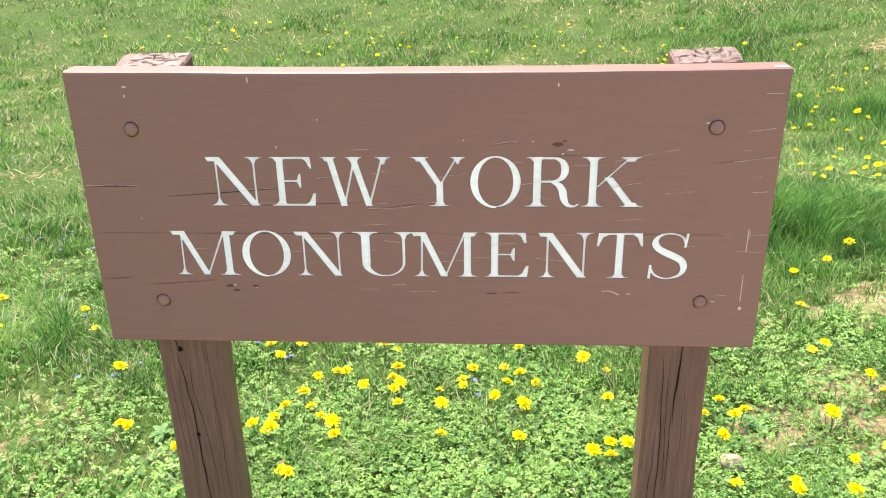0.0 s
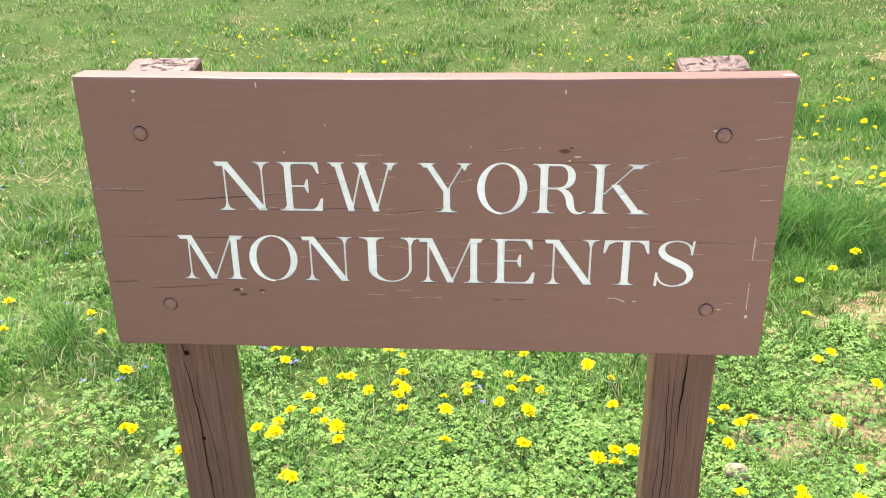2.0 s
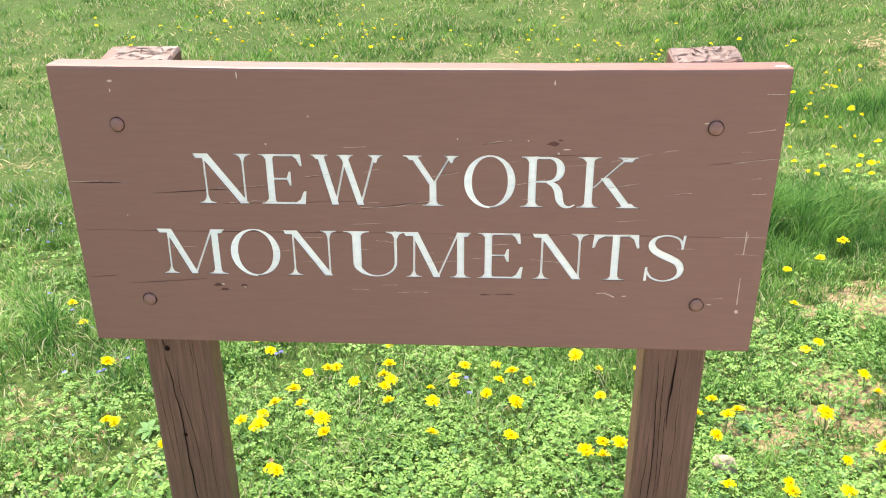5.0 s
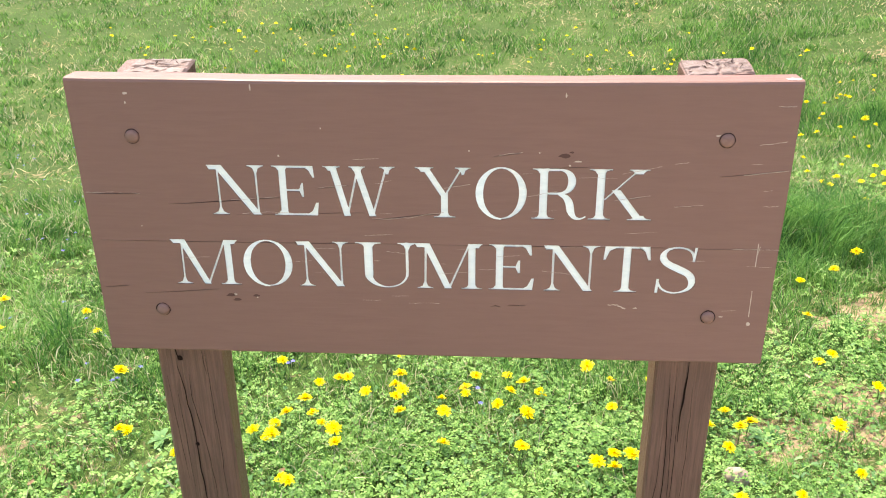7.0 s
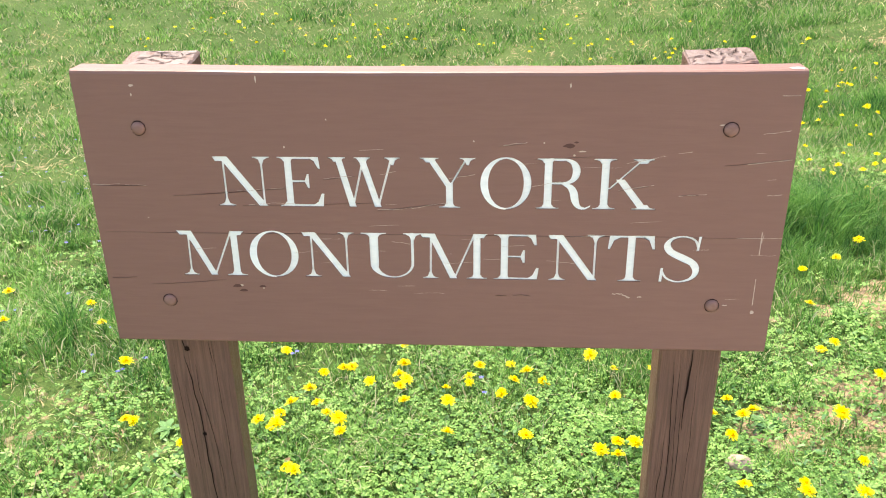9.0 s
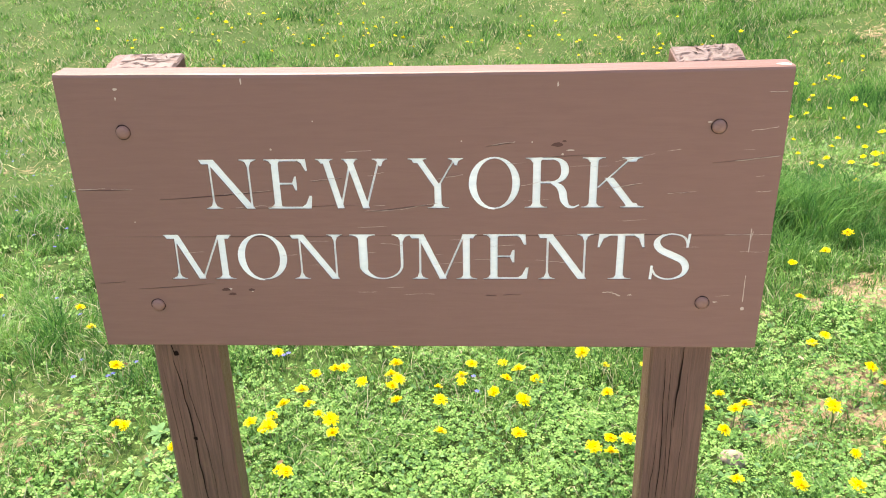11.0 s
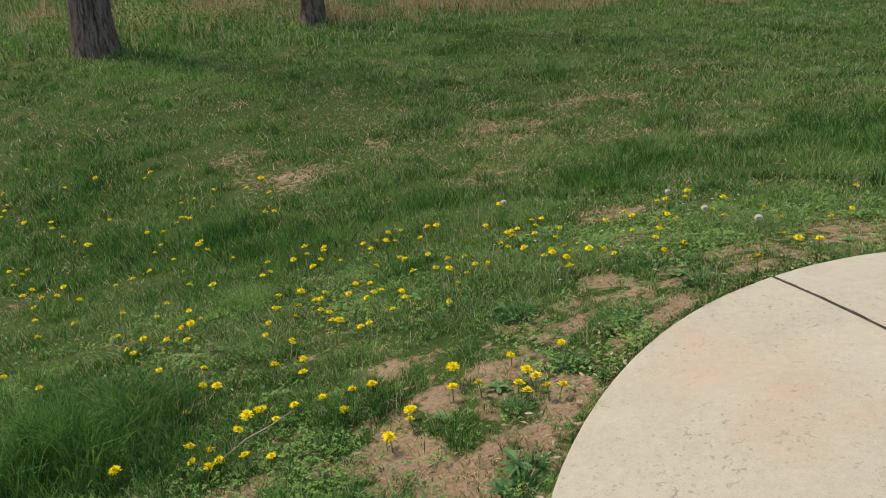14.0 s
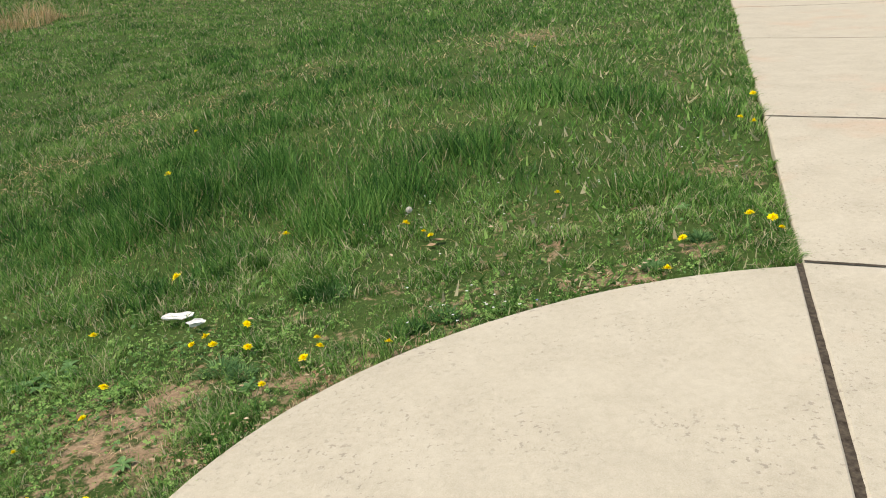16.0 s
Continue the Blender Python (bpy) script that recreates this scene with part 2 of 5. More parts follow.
twig_mat = Mat("dry_twig").base((0.36, 0.30, 0.21), 0.8, 0.2).m
foil = Mat("woodland_floor")
foil.base(foil.ramp(foil.noise(foil.coords(), 3.0, 6, 0.7), (0.3, (0.03, 0.03, 0.012)), (0.6, (0.09, 0.08, 0.03)), (0.85, (0.2, 0.15, 0.07))), 0.95, 0.1)

# ---- the lie of the land ----
RELIEF = [-0.2499, -1.4028, -0.7579, 3.2038, 2.0663, -2.1836, 0.1248, -0.2904, 1.3963, 0.361, -1.484, 0.649, 0.594, -0.4827, -0.7424, 0.153, 0.219, -0.4052, -0.3365, 0.1726, -0.061]
HUMPS = ((4.5, 1.2, 2.2, 0.168), (0.9, 0.9, 1.3, -0.0822), (7.2, 1.0, 2.2, -0.1607), (2.4, 4.0, 2.2, 0.0653))


def land(x, y):
    """Height of the lawn: a bank along the walk, a shallow hollow behind the sign, rising to the wood."""
    x, y = np.asarray(x, float), np.asarray(y, float)
    u, v = np.tanh(x / 7.0), np.tanh((y - 3) / 9.0)
    z, k = 0.0, 0
    for i in range(6):
        for j in range(6 - i):
            z = z + RELIEF[k] * u ** i * v ** j
            k += 1
    for cx, cy, r, q in HUMPS:
        z = z + q * np.exp(-((x - cx) ** 2 + (y - cy) ** 2) / (r * r))
    q = 4 * np.logaddexp(0, (0.55 * x + 0.83 * y - 20) / 4)
    return z + 3.0 * np.tanh(q * 0.015)


def walk_edge(x):
    """The edge of the concrete walk that faces the lawn."""
    x = np.asarray(x, float)
    b = np.clip(3 - x, 0, None)
    return -0.48 - 0.214 * (x - 3) - 0.10 * b * b


PAD_X, PAD_Y, PAD_AXIS = 4.2, -0.62, 88.0


def pad_reach(angle):
    """Radius of the rounded landing at an angle in degrees."""
    f = (np.asarray(angle, float) - PAD_AXIS + 180) % 360 - 180
    return np.where(f < 0, 1.958 + 0.35 * (np.abs(f) / 86) ** 1.5, 1.958 + 0.045 * np.minimum(1, np.abs(f) / 45) + 0.37 * (np.abs(f) / 77.5) ** 3)


def paved(x, y, margin=0.0):
    """Whether a place lies on the concrete, grown by the margin."""
    x, y = np.asarray(x, float), np.asarray(y, float)
    a = np.degrees(np.arctan2(y - PAD_Y, x - PAD_X))
    f = np.abs((a - PAD_AXIS + 180) % 360 - 180)
    pad = (np.hypot(x - PAD_X, y - PAD_Y) < pad_reach(a) + margin) & (f < 112)
    e = walk_edge(x)
    band = (y < e + margin) & (y > e - 2.7 - margin) & (x > -7)
    return pad | band


BARE = [(2.05, 0.80, 0.22), (2.2, 0.9, 0.18), (1.83, 0.6, 0.2), (2.0, 0.47, 0.18), (1.62, 0.62, 0.18), (1.03, 0.82, 0.13), (1.52, 0.34, 0.17), (1.78, 0.2, 0.15), (2.5, 1.02, 0.16), (2.85, 2.0, 0.18), (2.86, 1.65, 0.18),
        (3.16, 1.6, 0.14), (3.98, 1.9, 0.2), (1.71, 1.47, 0.16), (2.72, 1.12, 0.14), (2.6, 1.04, 0.14), (3.54, 1.39, 0.13), (3.12, 1.22, 0.14), (2.93, 1.19, 0.13), (4.74, 1.83, 0.17), (3.46, 2.02, 0.12), (3.82, 1.45, 0.13)]
BARE_EAST = [(5.39, 3.37, 0.24), (3.9, 1.5, 0.13), (3.53, 1.77, 0.14), (5.79, 1.68, 0.15), (5.86, 1.49, 0.13), (4.62, 1.5, 0.13), (5.09, 1.4, 0.13), (6.19, 1.57, 0.14), (5.46, 1.79, 0.14), (5.22, 1.5, 0.14), (6.95, -0.95, 0.13),
             (1.1, 0.83, 0.13), (1.03, 0.7, 0.12), (1.28, 0.84, 0.12), (1.36, 1.04, 0.12), (14.0, 17.3, 0.9)]
LUSH = [(1.44, 2.45, 0.42, 1.0), (1.07, 2.65, 0.4, 1.0), (1.66, 2.42, 0.35, 1.0), (0.68, 3.0, 0.45, 0.8), (1.6, 3.3, 0.5, 0.8), (3.3, 6.15, 0.8, 0.8), (2.7, 6.8, 0.8, 0.8), (2.6, 8.7, 1.0, 0.6), (4.7, 6.2, 0.7, 0.6), (3.65, 5.3, 0.5, 0.9),
        (4.74, 5.47, 0.6, 0.6), (6.3, 4.6, 0.7, 0.6), (7.1, 4.0, 0.6, 0.7), (8.7, 3.9, 0.8, 0.8), (8.5, 3.0, 0.9, 0.9), (9.6, 3.2, 1.0, 0.9), (11.2, 3.0, 1.3, 0.9)]
LUSH_EAST = [(9.2, 2.1, 0.9, 0.9), (13.4, 2.3, 1.6, 0.9), (19.0, 2.5, 3.0, 0.8), (11.5, 0.7, 0.9, 0.8), (8.6, 0.95, 0.55, 1.0), (9.4, 0.35, 0.5, 1.0), (11.0, -0.25, 0.55, 1.0), (10.5, -0.9, 0.45, 1.0), (9.85, -1.45, 0.3, 0.9), (8.0, -0.78, 0.28, 0.9),
             (8.5, 0.1, 0.35, 0.8), (8.2, 1.2, 0.4, 0.9), (8.0, 3.2, 0.6, 0.8), (8.9, 2.7, 0.6, 0.9), (6.95, 1.06, 0.14, 1.0), (6.34, 0.42, 0.13, 0.9), (-0.95, 1.25, 0.3, 0.6)]
DRY = [(7.2, 7.5, 0.9), (7.6, 6.7, 0.7), (8.4, 5.7, 0.5), (8.95, 7.3, 0.7), (6.3, 7.7, 0.7), (4.1, 5.7, 0.4), (4.7, 8.1, 0.8), (6.0, 5.55, 0.45), (4.8, 7.4, 0.6), (7.0, 9.7, 0.9), (9.6, 7.2, 0.7), (8.4, 4.9, 0.35), (-1.2, 0.57, 0.25),
       (8.4, -1.14, 0.35), (7.7, -0.23, 0.3), (7.06, -0.19, 0.25), (7.3, 0.43, 0.3), (6.84, 1.32, 0.25), (6.97, -0.91, 0.25), (15.5, 4.0, 1.3), (10.9, 4.4, 0.7), (16.0, -0.3, 1.0), (4.7, 2.5, 0.5), (5.6, 1.9, 0.5)]


def lush(x, y):
    """Where the grass grows long and dark, 0 to 1."""
    x, y = np.asarray(x, float), np.asarray(y, float)
    wx, wy = x + 0.5 * (vnoise(x, y, 0.5, 31.0) - 0.5), y + 0.5 * (vnoise(x, y, 0.5, 37.0) - 0.5)
    f = 0.0
    for cx, cy, r, q in LUSH + LUSH_EAST:
        f = np.maximum(f, q * np.exp(-((wx - cx) ** 2 + (wy - cy) ** 2) / (r * r)))
    return np.clip(f * (0.55 + 0.75 * vnoise(x, y, 0.28, 47.0)) + 0.45 * smooth(0.55, 0.8, 0.6 * vnoise(x, y, 1.1, 41.0) + 0.4 * vnoise(x, y, 0.3, 43.0)), 0, 1)


def bare(x, y):
    """How bare the soil is, 0 to 1."""
    x, y = np.asarray(x, float), np.asarray(y, float)
    wx, wy = x + 0.22 * (vnoise(x, y, 0.3) - 0.5), y + 0.22 * (vnoise(x, y, 0.3, 9.0) - 0.5)
    b = 0.0
    for cx, cy, r in BARE + BARE_EAST:
        b = np.maximum(b, (1.0 if r < 0.3 else 0.5) * np.exp(-((wx - cx) ** 2 + (wy - cy) ** 2) / (r * r)))
    b = b * smooth(0.25, 0.75, 0.55 * vnoise(x, y, 0.16, 4.0) + 0.45 * vnoise(x, y, 0.06, 7.0) + 0.2 * b)
    path = smooth(1.0, 1.6, x) * smooth(3.4, 2.4, x) * smooth(2.3, 1.2, y) * smooth(-0.9, -0.4, y)
    path = np.maximum(path, 0.5 * smooth(0.5, 0.15, np.abs(np.hypot(x - PAD_X, y - PAD_Y) - 2.35)) * (y > -0.6))
    return np.clip(np.maximum(b, 0.95 * path * smooth(0.36, 0.60, 0.6 * vnoise(x, y, 0.2, 2.0) + 0.4 * vnoise(x, y, 0.07, 5.0)) + 0.12 * path), 0, 1)


def thin(x, y):
    """Where the lawn is thin and brown thatch shows, 0 to 1."""
    x, y = np.asarray(x, float), np.asarray(y, float)
    t = 0.6 * smooth(0.50, 0.78, 0.42 * vnoise(x, y, 0.75, 14.0) + 0.34 * vnoise(x, y, 0.22, 3.0) + 0.24 * vnoise(x, y, 0.09, 8.0))
    worn = 0.0
    for cx, cy, r in DRY:
        worn = np.maximum(worn, np.exp(-((x - cx) ** 2 + (y - cy) ** 2) / (r * r)))
    t = np.maximum(t, 1.3 * worn * smooth(0.37, 0.62, 0.5 * vnoise(x, y, 0.5, 24.0) + 0.5 * vnoise(x, y, 0.2, 13.0)))
    t = t * smooth(1.2, 3.0, np.hypot(x - 0.1, y + 0.6)) + 0.6 * np.exp(-((x + 1.25) ** 2 + (y - 0.62) ** 2) / 0.12)
    return t * (1 - 0.75 * lush(x, y))


# ground: one sheet out to the horizon, finer near the sign
_u = np.linspace(-1, 1, 261)
_gx, _gy = 2.5 + 0.75 * np.sinh(_u * 7.0), 2.0 + 0.75 * np.sinh(_u * 7.0)
GX, GY = np.meshgrid(_gx, _gy)
GZ = land(GX, GY) - 0.008 * vnoise(GX, GY, 0.12) - 0.075 * paved(GX, GY, -0.03)
_n = len(_u)
_ix = np.arange(_n * _n).reshape(_n, _n)
_q = np.stack([_ix[:-1, :-1], _ix[:-1, 1:], _ix[1:, 1:], _ix[1:, :-1]], -1).reshape(-1, 4)
ground = big_mesh("ground", np.stack([GX, GY, GZ], -1).reshape(-1, 3), _q, 4, soil.m, True)
_attr = ground.data.attributes.new("bare", "FLOAT", "POINT")
_attr.data.foreach_set("value", np.maximum(np.maximum(bare(GX, GY), 0.45 * thin(GX, GY)), 0.35 * smooth(17, 24, 0.4 * GX + 0.9 * GY)).astype(np.float32).ravel())
tagged(ground, "sandy brown soil and moss, darkened as shade between blades of patchy lawn, rising to a wood", "ground", kind="structure")


# concrete walk and landing
def slab(name, outline, parent, cell=0.35, lift=0.03, label=""):
    """A concrete slab over a convex or gently bowed outline, laid along the lie of the land, with rounded arrises."""
    bm = bmesh.new()
    pts = [Vector((x, y)) for x, y in outline]
    if sum(a.x * b.y - b.x * a.y for a, b in zip(pts, pts[1:] + pts[:1])) < 0:
        pts.reverse()
    m = len(pts)
    def inset(d):
        out = []
        for k in range(m):
            t = (pts[(k + 1) % m] - pts[k]).normalized() + (pts[k] - pts[k - 1]).normalized()
            t = t.normalized() if t.length > 1e-6 else Vector((1, 0))
            out.append(pts[k] + Vector((-t.y, t.x)) * d)
        return out
    rings = [(inset(0.014), 0.0), (inset(0.004), -0.004), (pts, -0.014), (pts, -0.13)]
    zed = lambda x, y: float(land(x, y)) + lift
    vs = [[bm.verts.new((p.x, p.y, dz)) for p in ring] for ring, dz in rings]
    for a, b in zip(vs, vs[1:]):
        for k in range(m):
            bm.faces.new((a[k], b[k], b[(k + 1) % m], a[(k + 1) % m]))
    top = bm.faces.new(vs[0])
    xs, ys = [p.x for p in pts], [p.y for p in pts]
    for axis, lo, hi in ((0, min(xs), max(xs)), (1, min(ys), max(ys))):
        c = math.floor(lo / cell) * cell + cell
        while c < hi:
            faces = [f for f in bm.faces if f.normal.z > 0.99 or len(f.verts) > 4 or abs(f.calc_center_median().z) < 1e-6]
            geom = list({v for f in faces for v in f.verts}) + list({e for f in faces for e in f.edges}) + faces
            co, no = ((c, 0, 0), (1, 0, 0)) if axis == 0 else ((0, c, 0), (0, 1, 0))
            bmesh.ops.bisect_plane(bm, geom=geom, dist=1e-5, plane_co=co, plane_no=no)
            c += cell
    for v in bm.verts:
        v.co.z += zed(v.co.x, v.co.y)
    bmesh.ops.recalc_face_normals(bm, faces=bm.faces)
    ob = part(name, bm, concrete.m, parent, label)
    return ob


def cut(poly, px, py, nx, ny):
    """The part of a polygon on the side of a line to which its normal points."""
    out = []
    for k in range(len(poly)):
        a, b = poly[k - 1], poly[k]
        da, db = (a[0] - px) * nx + (a[1] - py) * ny, (b[0] - px) * nx + (b[1] - py) * ny
        if da * db < 0:
            s = da / (da - db)
            out.append((a[0] + (b[0] - a[0]) * s, a[1] + (b[1] - a[1]) * s))
        if db >= 0:
            out.append(b)
    return out


landing = tagged(new("pavement_landing"), "rounded buff concrete landing with a tooled joint and brown stains", "pavement", kind="structure")
_arc = [(PAD_X + float(pad_reach(a)) * math.cos(radians(a)), PAD_Y + float(pad_reach(a)) * math.sin(radians(a))) for a in np.linspace(PAD_AXIS - 112, PAD_AXIS + 108, 67)]
_half = math.hypot(1, 0.214)
_whole = cut(_arc, 3.0, -0.48 + 0.014, 0.214 / _half, 1 / _half)
_jn = (0.940, -0.341)                                   # across the tooled joint
slab("slab", cut(_whole, 4.415 + 0.006 * _jn[0], 1.33 + 0.006 * _jn[1], *_jn), landing)
slab("slab", cut(_whole, 4.415 - 0.006 * _jn[0], 1.33 - 0.006 * _jn[1], -_jn[0], -_jn[1]), landing)
pavement = tagged(new("pavement"), "buff broom-finished concrete walk in long slabs with dark joints", "pavement", kind="structure")
_xs = [-6.5, -3.3, 0.0, 3.28, 6.58, 9.54] + [14.4 + 4.2 * k for k in range(8)]
SKEW = 1.15                                             # the joints run aslant
for a, b in zip(_xs, _xs[1:]):
    a, b = a + 0.007, b - 0.007
    _r = [(x, float(walk_edge(x)) - 0.014) for x in np.linspace(a, b, 6)]
    slab("slab", _r + [(x - SKEW, float(walk_edge(x)) - 2.6) for x in np.linspace(b, a, 6)], pavement, 0.8, 0.026)


def joint_strip(name, line, width, lift, label):
    v, f = [], []
    for k, (x, y) in enumerate(line):
        dx, dy = (line[min(k + 1, len(line) - 1)][0] - line[max(k - 1, 0)][0]), (line[min(k + 1, len(line) - 1)][1] - line[max(k - 1, 0)][1])
        l = math.hypot(dx, dy)
        w = width * (0.7 + 0.6 * float(vnoise(x, y, 0.06)))
        for s in (-1, 1):
            v.append((x - dy / l * w * s, y + dx / l * w * s, float(land(x, y)) + lift + 0.004 * float(vnoise(x, y, 0.05))))
        if k:
            f.append((2 * k - 2, 2 * k, 2 * k + 1, 2 * k - 1))
    return tagged(mesh_object(name, v, f, joint_mat), label, "joint", kind="structure")


joint_strip("joint", [(x, -0.48 - 0.214 * (x - 3)) for x in np.linspace(1.9, 6.58, 150)], 0.021, 0.016, "dark crumbling filler in the joint along the landing")
joint_strip("joint", [(4.415 - 0.341 * q, 1.33 - 0.940 * q) for q in np.linspace(0.0, 2.0, 30)], 0.008, 0.026, "dark tooled joint across the landing")
for _x in _xs[3:12]:
    joint_strip("joint", [(_x - SKEW * q, float(walk_edge(_x)) - 0.02 - 2.56 * q) for q in np.linspace(0, 1, 24)], 0.010, 0.0275, "dark joint between the slabs of the walk")

# ---- the sign ----
W2, ZB, ZT, TH = 0.61, 0.746, 1.269, 0.056
sign = tagged(empty("sign", 0, 0, 0), "brown painted wooden sign with routed white serif letters on two posts", "sign")


def prism(bm, poly, y0, y1):
    """A prism over a polygon of (x, z) points between two depths."""
    a = [bm.verts.new((x, y0, z)) for x, z in poly]
    b = [bm.verts.new((x, y1, z)) for x, z in poly]
    bm.faces.new(a)
    bm.faces.new(list(reversed(b)))
    for k in range(len(poly)):
        bm.faces.new((a[k - 1], a[k], b[k], b[k - 1]))


def ribbon(path):
    """The outline of a stroke along (x, z, width) points."""
    left, right = [], []
    for k, (x, z, w) in enumerate(path):
        p, q = path[max(k - 1, 0)], path[min(k + 1, len(path) - 1)]
        dx, dz = q[0] - p[0], q[1] - p[1]
        l = math.hypot(dx, dz)
        left.append((x - dz / l * w / 2, z + dx / l * w / 2))
        right.append((x + dz / l * w / 2, z - dx / l * w / 2))
    return left + right[::-1]


def pieces(path):
    """A curved stroke as short convex pieces that overlap a little."""
    fine, m = [], len(path)
    for k in range(m - 1):
        p0, p1, p2, p3 = path[max(k - 1, 0)], path[k], path[k + 1], path[min(k + 2, m - 1)]
        for q in range(3):
            t = q / 3
            fine.append(tuple(0.5 * (2 * b + (c - a) * t + (2 * a - 5 * b + 4 * c - d) * t * t + (3 * b - a - 3 * c + d) * t ** 3) for a, b, c, d in zip(p0, p1, p2, p3)))
    path = fine + [path[-1]]
    out = []
    for k in range(len(path) - 1):
        (xa, za, wa), (xb, zb, wb) = path[k], path[k + 1]
        l = math.hypot(xb - xa, zb - za)
        ex, ez = (xb - xa) / l * 0.008, (zb - za) / l * 0.008
        out.append(ribbon([(xa - ex * (k > 0), za - ez * (k > 0), wa), (xb + ex, zb + ez, wb)]))
    return out


def bar(x0, z0, x1, z1, w):
    """A stroke with level ends, w wide along x."""
    return [(x0 - w / 2, z0), (x0 + w / 2, z0), (x1 + w / 2, z1), (x1 - w / 2, z1)]


def serif(x, z, w, up, t=0.028, brk=0.07, stem=None):
    """A thin foot with a hollowed bracket; up: +1 for a foot on the base line, -1 for one at the top."""
    stem = stem or (THIN if brk > 0.1 else THICK)
    flat = lambda a, za, b, zb: [(x - a, z + up * za), (x + a, z + up * za), (x + b, z + up * zb), (x - b, z + up * zb)]
    q = stem / 2
    return [flat(w / 2, 0.0, w / 2, t), flat(w * 0.44, t * 0.7, q + 0.03, t + brk * 0.3), flat(q + 0.032, t + brk * 0.25, q, t + brk)]


THICK, THIN = 0.132, 0.042


def glyph(ch):
    """Strokes of a high-contrast serif capital, one unit high, as polygons, and its width."""
    T, t = THICK, THIN
    if ch == "N":
        return [bar(0.17, 0, 0.17, 1, t), bar(0.84, 0, 0.84, 1, t), bar(0.17, 1, 0.82, 0, T * 1.25), serif(0.17, 0, 0.30, 1, 0.028, 0.13), serif(0.84, 1, 0.30, -1, 0.028, 0.13), serif(0.10, 1, 0.22, -1)], 0.98
    if ch == "E":
        return [bar(0.21, 0, 0.21, 1, T), serif(0.2, 0, 0.36, 1), serif(0.2, 1, 0.36, -1), [(0.2, 0), (0.78, 0), (0.78, 0.05), (0.2, 0.05)], [(0.2, 0.95), (0.74, 0.95), (0.74, 1), (0.2, 1)],
                [(0.2, 0.49), (0.56, 0.49), (0.56, 0.535), (0.2, 0.535)], [(0.81, 0.0), (0.84, 0.27), (0.79, 0.27), (0.72, 0.1), (0.62, 0.03), (0.62, 0)], [(0.77, 1.0), (0.79, 0.76), (0.75, 0.76), (0.68, 0.91), (0.58, 0.97), (0.58, 1)],
                [(0.58, 0.37), (0.58, 0.66), (0.545, 0.66), (0.50, 0.535), (0.50, 0.49), (0.545, 0.37)]], 0.84
    if ch == "W":
        return [bar(0.17, 1, 0.41, 0, T), bar(0.41, 0, 0.62, 0.9, t), bar(0.60, 1, 0.88, 0, T), bar(0.88, 0, 1.16, 1, t), serif(0.15, 1, 0.32, -1), serif(0.62, 1, 0.30, -1), serif(1.17, 1, 0.28, -1, 0.028, 0.13)], 1.34
    if ch == "Y":
        return [bar(0.17, 1, 0.52, 0.44, T * 1.05), bar(0.54, 0.44, 0.86, 1, t), bar(0.53, 0, 0.53, 0.5, T), serif(0.53, 0, 0.40, 1), serif(0.16, 1, 0.34, -1), serif(0.87, 1, 0.28, -1, 0.028, 0.12)], 1.02
    if ch == "O":
        out = []
        for s in (0, 1):
            path = []
            for k in range(17):
                a = math.pi * (k / 16) + s * math.pi - math.pi / 2
                w = t * 0.8 + (T * 1.05 - t * 0.8) * abs(math.cos(a)) ** 1.6
                path.append((0.48 + (0.46 - w / 2) * math.cos(a), 0.5 + (0.52 - w / 2) * math.sin(a), w))
            out += pieces(path)
        return out, 0.96
    if ch == "R":
        bowl = []
        for k in range(13):
            a = math.pi / 2 - math.pi * k / 12
            w = t + (T - t) * max(0.0, math.cos(a)) ** 1.5
            bowl.append((0.44 + (0.30 - w / 2) * math.cos(a), 0.745 + (0.253 - t / 2) * math.sin(a), w))
        leg = [(0.46, 0.50, t), (0.58, 0.44, T * 0.8), (0.645, 0.32, T), (0.67, 0.17, T * 0.95), (0.73, 0.05, T * 0.6), (0.83, 0.015, t), (0.92, 0.06, t * 0.7)]
        return [bar(0.21, 0, 0.21, 1, T), serif(0.21, 0, 0.38, 1), serif(0.2, 1, 0.36, -1), [(0.2, 0.95), (0.46, 0.945), (0.46, 1), (0.2, 1)], [(0.2, 0.49), (0.47, 0.485), (0.47, 0.535), (0.2, 0.535)], *pieces(bowl), *pieces(leg)], 0.94
    if ch == "K":
        return [bar(0.21, 0, 0.21, 1, T), serif(0.21, 0, 0.38, 1), serif(0.2, 1, 0.38, -1), bar(0.28, 0.40, 0.83, 1, t * 1.2), bar(0.46, 0.60, 0.88, 0, T * 1.15), serif(0.88, 0, 0.40, 1), serif(0.83, 1, 0.34, -1)], 1.08
    if ch == "M":
        return [bar(0.17, 0, 0.19, 1, t), bar(1.03, 0, 1.03, 1, T), bar(0.19, 1, 0.60, 0, T * 1.05), bar(0.61, 0, 0.99, 1, t), serif(0.17, 0, 0.29, 1, 0.028, 0.12), serif(1.03, 0, 0.38, 1), serif(0.10, 1, 0.24, -1), serif(1.09, 1, 0.26, -1)], 1.26
    if ch == "U":
        path = [(0.21, 1, T), (0.21, 0.34, T)]
        for k in range(1, 12):
            a = math.pi + math.pi * k / 12
            path.append((0.49 + 0.29 * math.cos(a), 0.32 + 0.31 * math.sin(a) * 0.98, T + (t * 0.9 - T) * min(1.0, k / 5.5)))
        path += [(0.785, 0.36, t), (0.785, 1, t)]
        return [*pieces(path), serif(0.21, 1, 0.38, -1), serif(0.79, 1, 0.28, -1, 0.028, 0.13)], 1.0
